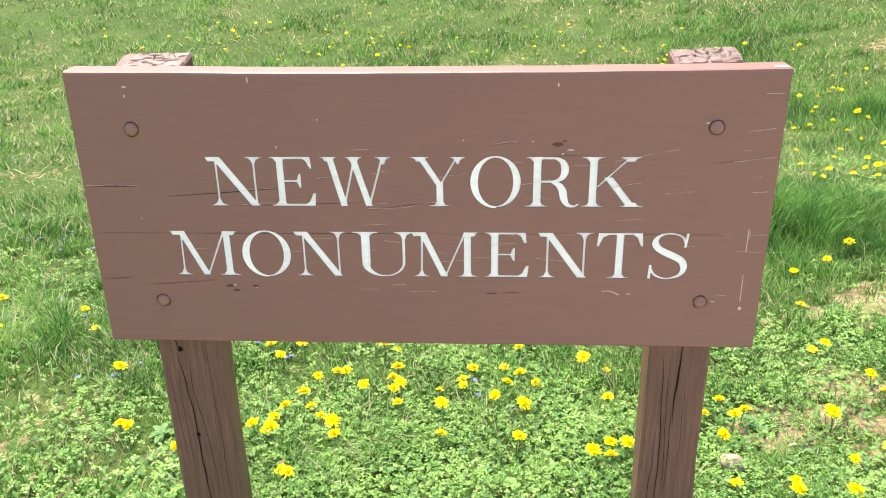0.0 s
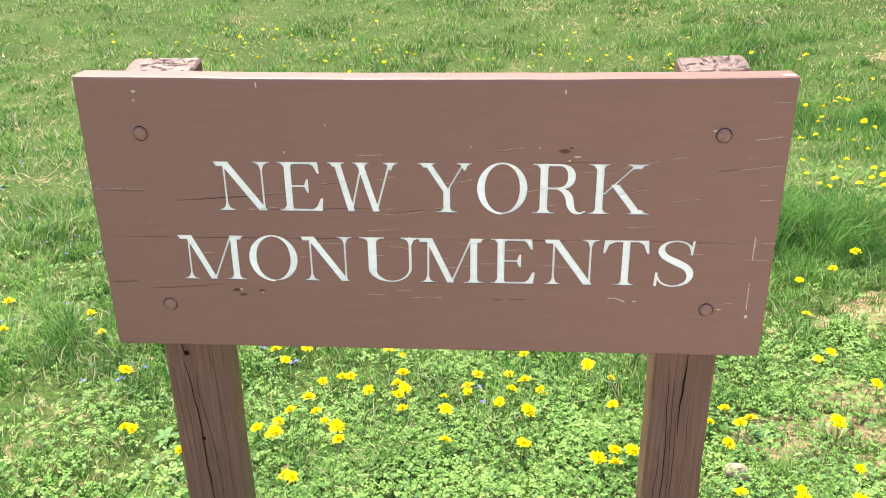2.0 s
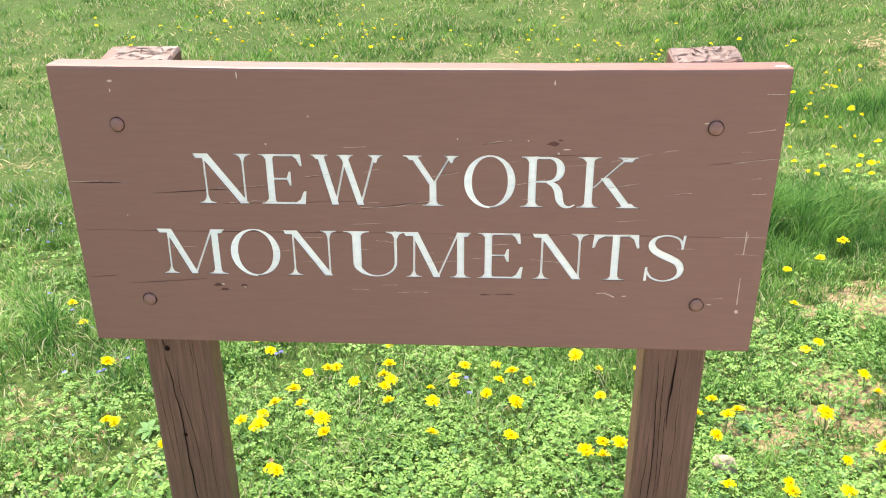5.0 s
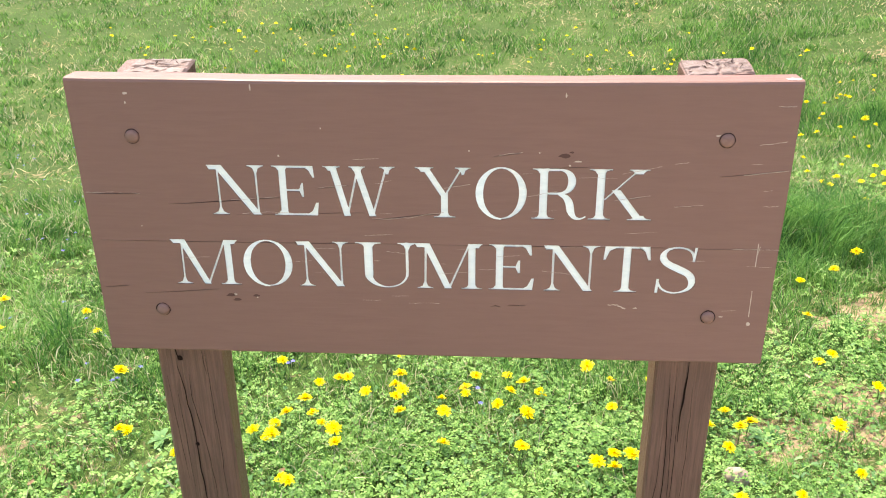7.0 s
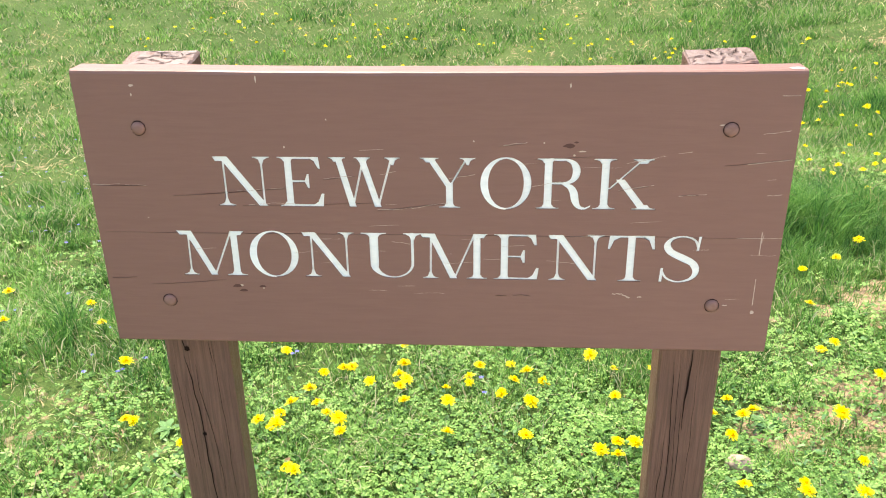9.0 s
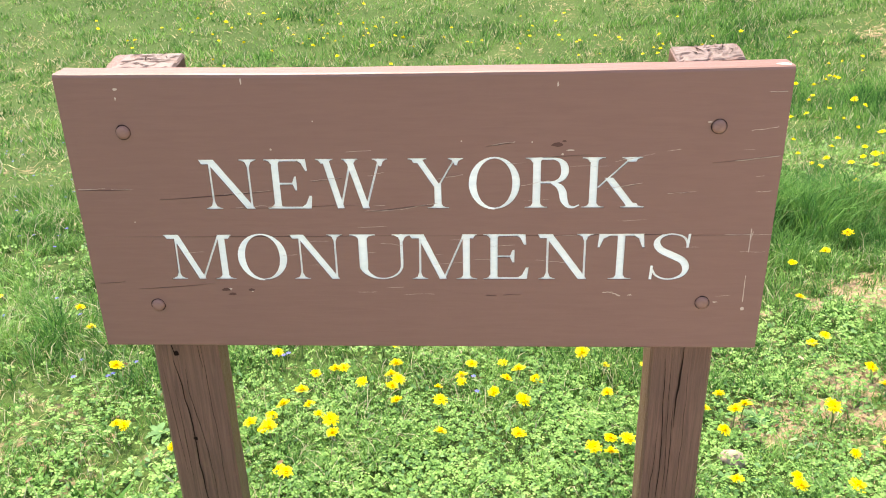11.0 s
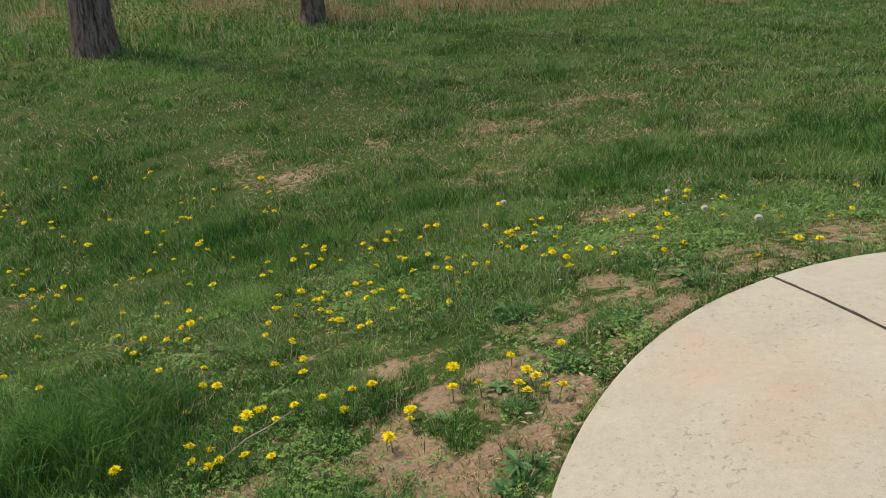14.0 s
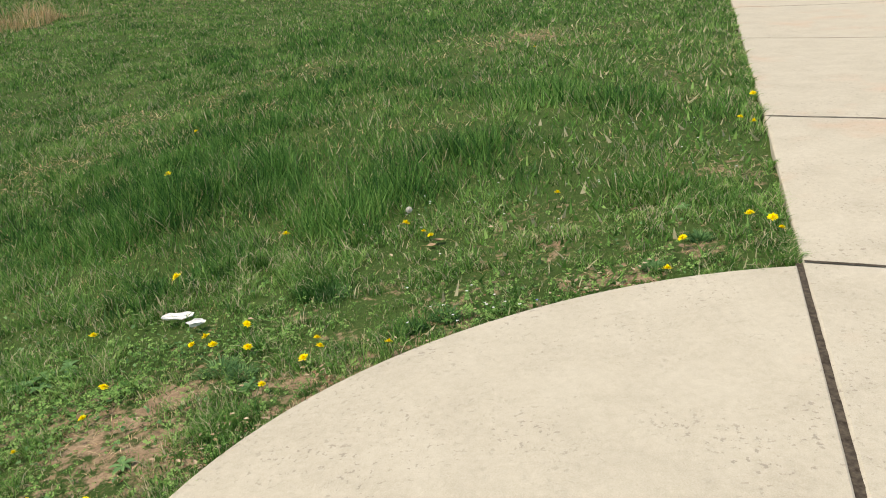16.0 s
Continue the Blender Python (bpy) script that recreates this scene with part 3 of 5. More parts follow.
    if ch == "T":
        return [bar(0.45, 0, 0.45, 1, T), serif(0.45, 0, 0.40, 1), [(0.07, 0.95), (0.83, 0.95), (0.83, 1), (0.07, 1)], [(0.07, 1), (0.045, 0.70), (0.085, 0.70), (0.15, 0.89), (0.27, 0.96), (0.27, 1)], [(0.83, 1), (0.855, 0.70), (0.815, 0.70), (0.75, 0.89), (0.63, 0.96), (0.63, 1)]], 0.9
    path = [(0.655, 0.75, t * 0.8), (0.61, 0.90, t), (0.49, 0.975, t), (0.34, 0.985, t * 1.1), (0.205, 0.92, T * 0.55), (0.155, 0.79, T * 0.85), (0.23, 0.65, T), (0.42, 0.53, T * 1.12), (0.60, 0.41, T), (0.66, 0.24, T * 0.85), (0.60, 0.09, T * 0.55), (0.44, 0.012, t), (0.30, 0.018, t), (0.17, 0.10, t), (0.10, 0.25, t * 0.8)]
    return [*pieces(path), [(0.63, 0.69), (0.675, 0.69), (0.70, 1.0), (0.655, 1.0)], [(0.08, 0.31), (0.125, 0.31), (0.115, 0.0), (0.065, 0.0)]], 0.76


def split(poly):
    """The polygon, wound anticlockwise."""
    p = list(poly)
    area = sum(p[k - 1][0] * p[k][1] - p[k][0] * p[k - 1][1] for k in range(len(p)))
    if area < 0:
        p.reverse()
    return p


ROWS = (("NEW YORK", 1.026, 0.092, (-0.383, -0.269, -0.179, None, -0.019, 0.085, 0.182, 0.278), (0.101, 0.080, 0.125, 0, 0.095, 0.088, 0.094, 0.109)),
        ("MONUMENTS", 0.888, 0.089, (-0.467, -0.335, -0.237, -0.129, -0.023, 0.110, 0.206, 0.311, 0.405), (0.124, 0.090, 0.095, 0.110, 0.121, 0.081, 0.098, 0.083, 0.070)))
DEEP = 0.0035
cutter_bm = bmesh.new()
letters = []
for text, base, high, lefts, widths in ROWS:
    for ch, x0, wide in zip(text, lefts, widths):
        if x0 is None:
            continue
        strokes, full = glyph(ch)
        strokes = [p for st in strokes for p in (st if isinstance(st[0], list) else [st])]
        xs = [x for s in strokes for x, z in s]
        lo, hi = min(xs), max(xs)
        made = []
        for s in strokes:
            poly = split([(x0 + (x - lo) / (hi - lo) * wide, base + z * high) for x, z in s])
            made.append(poly)
        letters.append((ch, made))

# cracks and the plank joint, as (x, z, width) runs along the grain
CRACKS = [((-0.6052, 1.0632), (-0.507, 1.0631), 0.0012), ((-0.4618, 1.0442), (-0.2569, 1.0592), 0.0013), ((-0.5975, 0.973), (0.0239, 0.9748), 0.0009), ((0.0239, 0.9748), (0.6101, 0.9754), 0.0009), ((-0.6023, 0.8795), (-0.5526, 0.8827), 0.0011), ((-0.5276, 0.8678), (-0.385, 0.8786), 0.001), ((-0.3371, 1.0271), (-0.1007, 1.0331), 0.0009), ((-0.0962, 1.0202), (0.0306, 1.0345), 0.001), ((0.4956, 1.1066), (0.6072, 1.1185), 0.0012), ((0.1127, 0.855), (0.1336, 0.8554), 0.0012), ((0.144, 0.8568), (0.1773, 0.8574), 0.0012), ((-0.1895, 1.0768), (-0.1336, 1.0836), 0.0007), ((0.1145, 1.138), (0.1627, 1.1454), 0.0008), ((0.3218, 1.0609), (0.3793, 1.0708), 0.0007), ((0.0311, 1.081), (0.0757, 1.0886), 0.0007), ((0.4244, 1.0526), (0.4725, 1.0552), 0.0006), ((0.5754, 1.2261), (0.6025, 1.2281), 0.0008), ((0.1781, 1.1162), (0.2937, 1.1232), 0.0006)]
for (xa, za), (xb, zb), w in CRACKS:
    run = [(xa + (xb - xa) * k / 12, za + (zb - za) * k / 12 + 0.0016 * (float(vnoise(xa * 9 + k, zb * 7, 1.7)) - 0.5), w * (0.25 + 1.0 * math.sin(math.pi * (k + 0.6) / 13.2))) for k in range(13)]
    prism(cutter_bm, split(ribbon(run)), -0.004, 0.007)

board_bm = bmesh.new()
_nx = 24
_prof = [(0.0, 0.006), (0.0018, 0.0018), (0.006, 0.0), (TH - 0.006, 0.0), (TH - 0.0018, 0.0018), (TH, 0.006)]
_front = []
for k in range(_nx + 1):
    x = -W2 + 2 * W2 * k / _nx
    sag = -0.0045 * math.sin(math.pi * k / _nx) + 0.001 * (float(vnoise(x, 0, 0.09)) - 0.5)
    ring = [(y, ZT + sag - d) for y, d in _prof] + [(y, ZB + d * 0.6) for y, d in reversed(_prof)]
    _front.append([board_bm.verts.new((x, y, z)) for y, z in ring])
for a, b in zip(_front, _front[1:]):
    for k in range(12):
        board_bm.faces.new((a[k - 1], a[k], b[k], b[k - 1]))
board_bm.faces.new(_front[0])
board_bm.faces.new(_front[-1][::-1])
bmesh.ops.recalc_face_normals(board_bm, faces=board_bm.faces)
board = part("board", board_bm, board_mat, sign, "brown painted board with hairline cracks along the grain")
for _, made in letters:
    for poly in made:
        prism(cutter_bm, poly, -0.004, DEEP)
bmesh.ops.recalc_face_normals(cutter_bm, faces=cutter_bm.faces)
cutter = part("routing", cutter_bm, crack_shade_mat)
_mod = board.modifiers.new("routing", "BOOLEAN")
_mod.operation, _mod.object, _mod.solver, _mod.use_self = "DIFFERENCE", cutter, "EXACT", True
_carved = bpy.data.meshes.new_from_object(board.evaluated_get(bpy.context.evaluated_depsgraph_get()))
board.modifiers.clear()
board.data = _carved
bpy.data.objects.remove(cutter)
for ch, made in letters:
    bm = bmesh.new()
    for k, poly in enumerate(made):
        y = DEEP - 0.0008 - 0.00003 * k
        f = bm.faces.new([bm.verts.new((x, y, z)) for x, z in poly])
    bmesh.ops.triangulate(bm, faces=bm.faces)
    part("letter", bm, white_mat, sign, "routed letter painted white")


def bolt(x, z, r):
    """A domed carriage-bolt head with a ragged dark ring drawn round it as its shadow."""
    bm2 = bmesh.new()
    prev = None
    for s, y in ((1.0, 0.0), (0.97, -0.0028), (0.86, -0.0045), (0.6, -0.0060), (0.3, -0.0067)):
        cur = [bm2.verts.new((x + r * s * math.cos(a), y, z + r * s * math.sin(a))) for a in np.linspace(0, 2 * math.pi, 25)[:-1]]
        if prev:
            for k in range(24):
                bm2.faces.new((prev[k - 1], prev[k], cur[k], cur[k - 1]))
        prev = cur
    bm2.faces.new(prev)
    bmesh.ops.recalc_face_normals(bm2, faces=bm2.faces)
    part("bolt", bm2, bolt_mat, sign, "brown painted domed bolt head", True)
    # flat ring of uneven width that stands in for the head's shadow
    v, f = [], []
    for k in range(24):
        a = 2 * math.pi * k / 24
        w = 1.04 + 0.13 * float(vnoise(x * 50 + math.cos(a) * 2, z * 50 + math.sin(a) * 2, 0.9))
        v += [(x + r * 0.96 * math.cos(a), -0.0006, z + r * 0.96 * math.sin(a)), (x + r * w * math.cos(a), -0.0006, z + r * w * math.sin(a))]
        f.append((2 * k, 2 * k + 1, (2 * k + 3) % 48, (2 * k + 2) % 48))
    mesh_object("bolt_shade", v, f, crack_shade_mat, sign)


for x, z in ((-0.505, 1.168), (0.499, 1.170), (-0.497, 0.835), (0.504, 0.842)):
    bolt(x, z, 0.0120)


def chip(x, z, w, h, turn=0.0, y=-0.0007):
    """A flake of missing paint."""
    c, s = math.cos(turn), math.sin(turn)
    pts = []
    for k in range(9):
        a = 2 * math.pi * k / 9
        q = 0.6 + 0.8 * float(vnoise(x * 90 + k * 3.1, z * 70 + k, 1.3))
        px, pz = w * q * math.cos(a), h * q * math.sin(a)
        pts.append((x + px * c - pz * s, y, z + px * s + pz * c))
    mesh_object("paint_chip", pts, [tuple(range(9))], chip_mat, sign)

def scratch(xa, za, xb, zb, w):
    """A thin run of missing paint along the grain."""
    run = [(xa + (xb - xa) * k / 9, za + (zb - za) * k / 9 + 0.0022 * (float(vnoise(xa * 60 + k, zb * 50, 1.6)) - 0.5), w * (0.25 + 1.1 * float(vnoise(xa * 90 + k * 1.7, za * 40, 1.1)))) for k in range(10)]
    poly = ribbon(run)
    mesh_object("paint_chip", [(x, -0.0007, z) for x, z in poly], [(k, k + 1, 18 - k, 19 - k) for k in range(9)], chip_mat, sign)


for args in ((-0.605, 1.0643, -0.5556, 1.0659, 0.001), (-0.5453, 1.0649, -0.5068, 1.0642, 0.0006), (-0.3446, 1.054, -0.2618, 1.0613, 0.0006), (-0.3266, 1.0283, -0.2849, 1.0321, 0.0007), (-0.2849, 1.0321, -0.2335, 1.0316, 0.0006), (-0.0961, 1.0213, -0.0351, 1.0252, 0.0009), (-0.0351, 1.0252, 0.0307, 1.0367, 0.0009), (-0.1893, 1.0789, -0.1386, 1.0836, 0.0007), (-0.0884, 1.0861, -0.0611, 1.0937, 0.0006), (0.1241, 1.1401, 0.1637, 1.1464, 0.001), (0.3329, 1.1103, 0.3969, 1.1239, 0.0008), (0.4174, 1.1281, 0.4407, 1.1323, 0.0007), (0.5329, 1.1109, 0.6053, 1.1185, 0.001), (0.5526, 1.1626, 0.5963, 1.1687, 0.001), (0.5735, 1.227, 0.6025, 1.2281, 0.0009), (0.5734, 1.0542, 0.5979, 1.0565, 0.0009), (0.5698, 1.0819, 0.5839, 1.083, 0.0006), (0.3217, 1.0619, 0.3821, 1.0719, 0.0009)):
    scratch(*args)
for args in ((0.0311, 1.081, 0.0757, 1.0886, 0.0007), (0.1745, 1.0677, 0.2233, 1.0776, 0.0008), (0.4244, 1.0526, 0.4725, 1.0552, 0.0006), (-0.0343, 0.8569, 0.0205, 0.8591, 0.0006), (-0.1188, 0.8623, -0.0849, 0.8618, 0.0006), (0.3246, 0.8625, 0.342, 0.8628, 0.0016), (0.3421, 0.8617, 0.3559, 0.855, 0.0022), (0.3701, 0.8565, 0.3772, 0.8577, 0.0016), (0.5745, 0.9867, 0.5745, 0.9411, 0.0016), (0.5781, 0.9814, 0.5753, 0.9651, 0.0009), (0.5753, 0.8956, 0.5758, 0.8443, 0.0016), (0.5595, 0.9431, 0.6028, 0.9427, 0.0006), (0.53, 0.9753, 0.6101, 0.9754, 0.0008), (0.2724, 0.9782, 0.3918, 0.9777, 0.0006), (-0.2074, 0.9649, -0.1659, 0.9644, 0.0006), (0.0914, 0.9291, 0.1222, 0.9273, 0.0006), (0.204, 0.9264, 0.255, 0.9227, 0.0006), (-0.2515, 0.9361, -0.2092, 0.9402, 0.0006), (-0.0729, 0.9601, -0.0318, 0.9563, 0.0006)):
    scratch(*args)
for args in ((-0.5059, 1.2424, 0.004, 0.0022), (-0.5084, 1.2267, 0.0015, 0.003), (-0.2918, 1.2545, 0.0014, 0.006), (-0.1773, 1.1844, 0.0014, 0.0014), (-0.2534, 1.1355, 0.0016, 0.0018), (0.2567, 1.1309, 0.006, 0.0014), (0.2436, 1.1238, 0.002, 0.002), (0.5767, 0.8293, 0.0038, 0.0042), (0.4838, 1.1779, 0.004, 0.0014), (0.2324, 1.2431, 0.0012, 0.004), (-0.3154, 0.8634, 0.0016, 0.0014), (-0.3559, 0.8686, 0.003, 0.002), (-0.513, 1.002, 0.0012, 0.0012), (0.0736, 1.1478, 0.0016, 0.0016), (0.1926, 1.1456, 0.0014, 0.0012), (0.5263, 0.8433, 0.004, 0.0012)):
    chip(*args)
mesh_object("paint_chip", [(0.588, 0.007, ZT + 0.0006), (0.604, 0.006, ZT + 0.0006), (0.607, 0.014, ZT + 0.0006), (0.596, 0.020, ZT + 0.0006), (0.582, 0.013, ZT + 0.0006)], [(0, 1, 2, 3, 4)], white_mat, sign)
_r = np.random.default_rng(15)
for _ in range(22):
    chip(float(_r.uniform(-0.45, 0.6)), float(_r.choice([_r.uniform(0.85, 1.16), _r.uniform(0.90, 1.0)])), float(_r.uniform(0.006, 0.03)), float(_r.uniform(0.00018, 0.00034)), float(_r.normal(0.03, 0.03)))
# dark knots in the board
for x, z, w in ((0.2351, 1.1408, 0.01), (0.2463, 1.1469, 0.004), (-0.3646, 0.8672, 0.008), (-0.3537, 0.858, 0.007), (-0.3172, 0.8669, 0.006)):
    pts = [(x + w * (0.7 + 0.6 * float(vnoise(k * 2.3, x * 9, 1.1))) * math.cos(k * 0.698), -0.0007, z + 0.4 * w * (0.7 + 0.6 * float(vnoise(k * 1.7, z * 9, 1.1))) * math.sin(k * 0.698)) for k in range(9)]
    mesh_object("knot", pts, [tuple(range(9))], Mat("knot").base((0.10, 0.05, 0.04), 0.8, 0.1).m, sign)


def post(x0, x1, y0, y1, top, tilt, rise, shift, seed):
    """A square timber post with eased, worn edges, long drying checks and a split top."""
    bm = bmesh.new()
    base_z = float(land((x0 + x1) / 2, 0.1)) - 0.25
    zs = list(np.linspace(base_z, top - 0.004, 34)) + [top]
    loop = []
    e = 0.006
    for (px, py), (qx, qy) in (((x0, y0), (x1, y0)), ((x1, y0), (x1, y1)), ((x1, y1), (x0, y1)), ((x0, y1), (x0, y0))):
        d = Vector((qx - px, qy - py)).normalized()
        l = math.hypot(qx - px, qy - py)
        for s in (e, l * 0.25, l * 0.5, l * 0.75, l - e):
            loop.append((px + d.x * s, py + d.y * s))
    cx, cy = (x0 + x1) / 2, (y0 + y1) / 2
    rows = []
    for z in zs:
        row = []
        shrink = 0.985 if z == top else 1.0
        for k, (x, y) in enumerate(loop):
            n = 0.004 * (float(vnoise(x * 30 + seed, z * 1.5 + y * 30, 1.0)) - 0.5)
            worn = 0.006 * float(vnoise(z + seed * 3, k, 0.13)) ** 3 if k % 5 in (0, 4) else 0
            f = (1 - worn / 0.07 + n / 0.07) * shrink
            up = (z - base_z) / (top - base_z)
            zz = z + (tilt * (x - cx) + rise * (y - cy) if z > top - 0.01 else 0)
            row.append(bm.verts.new((cx + shift * up + (x - cx) * f * (1 - 0.07 * up), cy + (y - cy) * f, zz)))
        rows.append(row)
    m = len(loop)
    for a, b in zip(rows, rows[1:]):
        for k in range(m):
            bm.faces.new((a[k - 1], a[k], b[k], b[k - 1]))
    bm.faces.new(rows[-1])
    bm.faces.new(rows[0][::-1])
    bmesh.ops.recalc_face_normals(bm, faces=bm.faces)
    p = part("post", bm, post_mat, sign, "weathered brown painted square timber post")
    # top face: weathered end grain, heaved and split
    nx, ny = 30, 20
    hx, hy = (x1 - x0) / 2 * 0.925, (y1 - y0) / 2 * 0.985
    v, f = [], []
    for b in range(ny + 1):
        for a in range(nx + 1):
            u, w = 2 * a / nx - 1, 2 * b / ny - 1
            x, y = cx + shift + hx * u, cy + hy * w
            n1, n2 = float(vnoise(x * 1.0, y * 1.6, 0.021, seed * 7.0)), float(vnoise(x, y, 0.009, seed * 5.0))
            split = max(0.0, 1 - abs(n1 - 0.5) * 14) * float(smooth(0.3, 0.55, vnoise(x, y, 0.03, seed * 3.0)))
            long_split = max(0.0, 1 - abs(u - (0.05 + 0.18 * (n2 - 0.5))) * 22) if seed == 2 else max(0.0, 1 - abs(w - 0.1 - 0.5 * (float(vnoise(x, 0, 0.03, 3.0)) - 0.5)) * 9)
            edge = max(abs(u), abs(w)) > 0.99
            drop = 0.012 * float(smooth(0.55, 1.0, -u)) * float(vnoise(x, y, 0.02)) if seed == 1 else 0.0
            v.append((x, y, top + tilt * (x - cx - shift) + rise * (y - cy) + 0.0015 + (0 if edge else 0.0015 * n2 - 0.0045 * max(split, long_split)) - drop - (0.004 if edge else 0)))
            if a and b:
                q = b * (nx + 1) + a
                f.append((q - nx - 2, q - nx - 1, q, q - 1))
    mesh_object("end_grain", v, f, endgrain_mat, p, "weathered end grain split by deep checks")
    r = np.random.default_rng(seed)
    for k in range(16):
        px, py = r.uniform(-0.7, 0.7) * hx, r.uniform(-0.7, 0.7) * hy
        aa = r.normal(0, 0.5) + (math.pi / 2 if k % 3 == 0 else 0)
        ln, wide = 0.012 + 0.030 * r.random(), 0.0004 + 0.0010 * r.random() ** 2
        v, f = [], []
        for q in range(6):
            w = wide * math.sin(math.pi * (q + 0.5) / 6)
            x, y = cx + shift + min(max(px, -hx), hx), cy + min(max(py, -hy), hy)
            zz = top + tilt * (x - cx - shift) + rise * (y - cy) + 0.0034
            v += [(x - w * math.sin(aa), y + w * math.cos(aa), zz), (x + w * math.sin(aa), y - w * math.cos(aa), zz)]
            if q:
                f.append((2 * q - 2, 2 * q, 2 * q + 1, 2 * q - 1))
            px, py, aa = px + ln / 5 * math.cos(aa), py + ln / 5 * math.sin(aa), aa + r.normal(0, 0.35)
        mesh_object("check", v, f, crack_shade_mat, p)
    return p


def check(p, y, run, width):
    """A drying check down the face of a post, along (x, z) points."""
    path = []
    n = 30
    for k in range(n + 1):
        s = k / n * (len(run) - 1)
        i = min(int(s), len(run) - 2)
        fr = s - i
        x, z = run[i][0] + (run[i + 1][0] - run[i][0]) * fr, run[i][1] + (run[i + 1][1] - run[i][1]) * fr
        path.append((x + 0.004 * (float(vnoise(z * 30, x * 50, 1.0)) - 0.5), z, 0.6 * width * (0.2 + math.sin(math.pi * (k + 0.7) / (n + 1.4)) * (0.6 + 0.7 * float(vnoise(z * 25, 3.0, 1.0))))))
    poly = ribbon(path)
    m = len(path)
    v = [(x, y, z) for x, z in poly]
    f = [(k, k + 1, 2 * m - 2 - k, 2 * m - 1 - k) for k in range(m - 1)]
    mesh_object("check", v, f, crack_shade_mat, p)


left_post = post(-0.549, -0.413, TH + 0.001, TH + 0.072, 1.269, 0.0, 0.17, -0.005, 1)
right_post = post(0.433, 0.557, TH + 0.001, TH + 0.074, 1.2715, 0.055, 0.17, -0.004, 2)
F = TH - 0.0022
check(left_post, F, [(-0.5129, 0.735), (-0.5095, 0.71), (-0.5060, 0.69)], 0.004)
check(left_post, F, [(-0.5121, 0.68), (-0.5026, 0.62), (-0.4957, 0.52), (-0.4923, 0.42), (-0.4871, 0.30), (-0.4854, 0.15)], 0.0042)
check(left_post, F, [(-0.4889, 0.66), (-0.4906, 0.60), (-0.4828, 0.55), (-0.4699, 0.45), (-0.4630, 0.30)], 0.0020)
check(left_post, F, [(-0.5344, 0.66), (-0.5284, 0.52), (-0.5215, 0.40)], 0.0014)
check(left_post, F, [(-0.5198, 0.62), (-0.5146, 0.50), (-0.5112, 0.38)], 0.0014)
check(left_post, F, [(-0.4510, 0.72), (-0.4476, 0.60), (-0.4441, 0.45), (-0.4398, 0.30)], 0.0015)
check(left_post, F, [(-0.4570, 0.72), (-0.4527, 0.66)], 0.0016)
check(right_post, F, [(0.4978, 0.735), (0.4961, 0.66), (0.4908, 0.60), (0.4925, 0.53)], 0.0048)
check(right_post, F, [(0.4635, 0.69), (0.4661, 0.60), (0.4714, 0.50), (0.4705, 0.40), (0.4679, 0.25)], 0.0028)
check(right_post, F, [(0.4749, 0.70), (0.4776, 0.58), (0.4820, 0.46), (0.4802, 0.33)], 0.0016)
check(right_post, F, [(0.4873, 0.58), (0.4890, 0.48), (0.4873, 0.36)], 0.0020)
check(right_post, F, [(0.5101, 0.66), (0.5101, 0.50), (0.5084, 0.34)], 0.0013)
check(right_post, F, [(0.4591, 0.52), (0.4573, 0.40), (0.4556, 0.25)], 0.0016)
for p, x, z, w in ((left_post, -0.503, 0.697, 0.0065), (left_post, -0.492, 0.490, 0.005)):
    pts = [(x + w * (0.7 + 0.5 * float(vnoise(k, z * 9, 1.1))) * math.cos(k * 0.698), F - 0.0004, z + 0.9 * w * math.sin(k * 0.698)) for k in range(9)]
    mesh_object("knot_hole", pts, [tuple(range(9))], crack_shade_mat, p)

# ---- lawn ----
EYES = ((0.1, -1.4), (1.3, -0.8), (2.8, 0.0))


def reach(x, y):
    """Distance on the plan from the stretch of lawn edge where one walks."""
    return np.min([np.hypot(x - a, y - b) for a, b in EYES], axis=0)


TUFTS = [(1.62, 2.5, 0.34, 0.15), (1.85, 2.6, 0.26, 0.10), (1.4, 2.45, 0.3, 0.16), (1.15, 2.5, 0.3, 0.12), (0.95, 2.75, 0.3, 0.07), (-1.0, 1.25, 0.25, 0.09), (-1.49, 1.37, 0.3, 0.08), (-2.45, 2.86, 0.6, 0.05), (4.8, 4.1, 0.55, 0.05),
         (8.6, 0.95, 0.5, 0.12), (9.3, 0.35, 0.45, 0.11), (8.1, 1.3, 0.4, 0.10), (8.0, -0.75, 0.26, 0.09), (11.0, -0.25, 0.5, 0.11), (10.5, -0.9, 0.4, 0.10), (8.9, 2.7, 0.6, 0.08), (9.5, 2.2, 0.8, 0.07), (6.95, 1.06, 0.11, 0.09), (7.2, 2.3, 0.3, 0.07), (7.6, 1.9, 0.3, 0.07)]


def tall(x, y):
    """Extra height of the tussocks."""
    h = 0.0
    for cx, cy, r, q in TUFTS:
        h = h + q * np.exp(-((x - cx) ** 2 + (y - cy) ** 2) / (r * r))
    return np.minimum(h, 0.17)


def broadleaf(x, y):
    """Share of clover and other low broad leaves among the grass."""
    near = smooth(1.75, 1.2, y) * smooth(-1.5, -0.9, x) * smooth(1.5, 1.0, x)
    return np.clip(0.9 * near * smooth(0.15, 0.5, vnoise(x, y, 0.4, 3.0)) + 0.4 * smooth(0.5, 0.75, vnoise(x, y, 0.6, 8.0)) * smooth(5.0, 2.6, reach(x, y)), 0, 0.95)


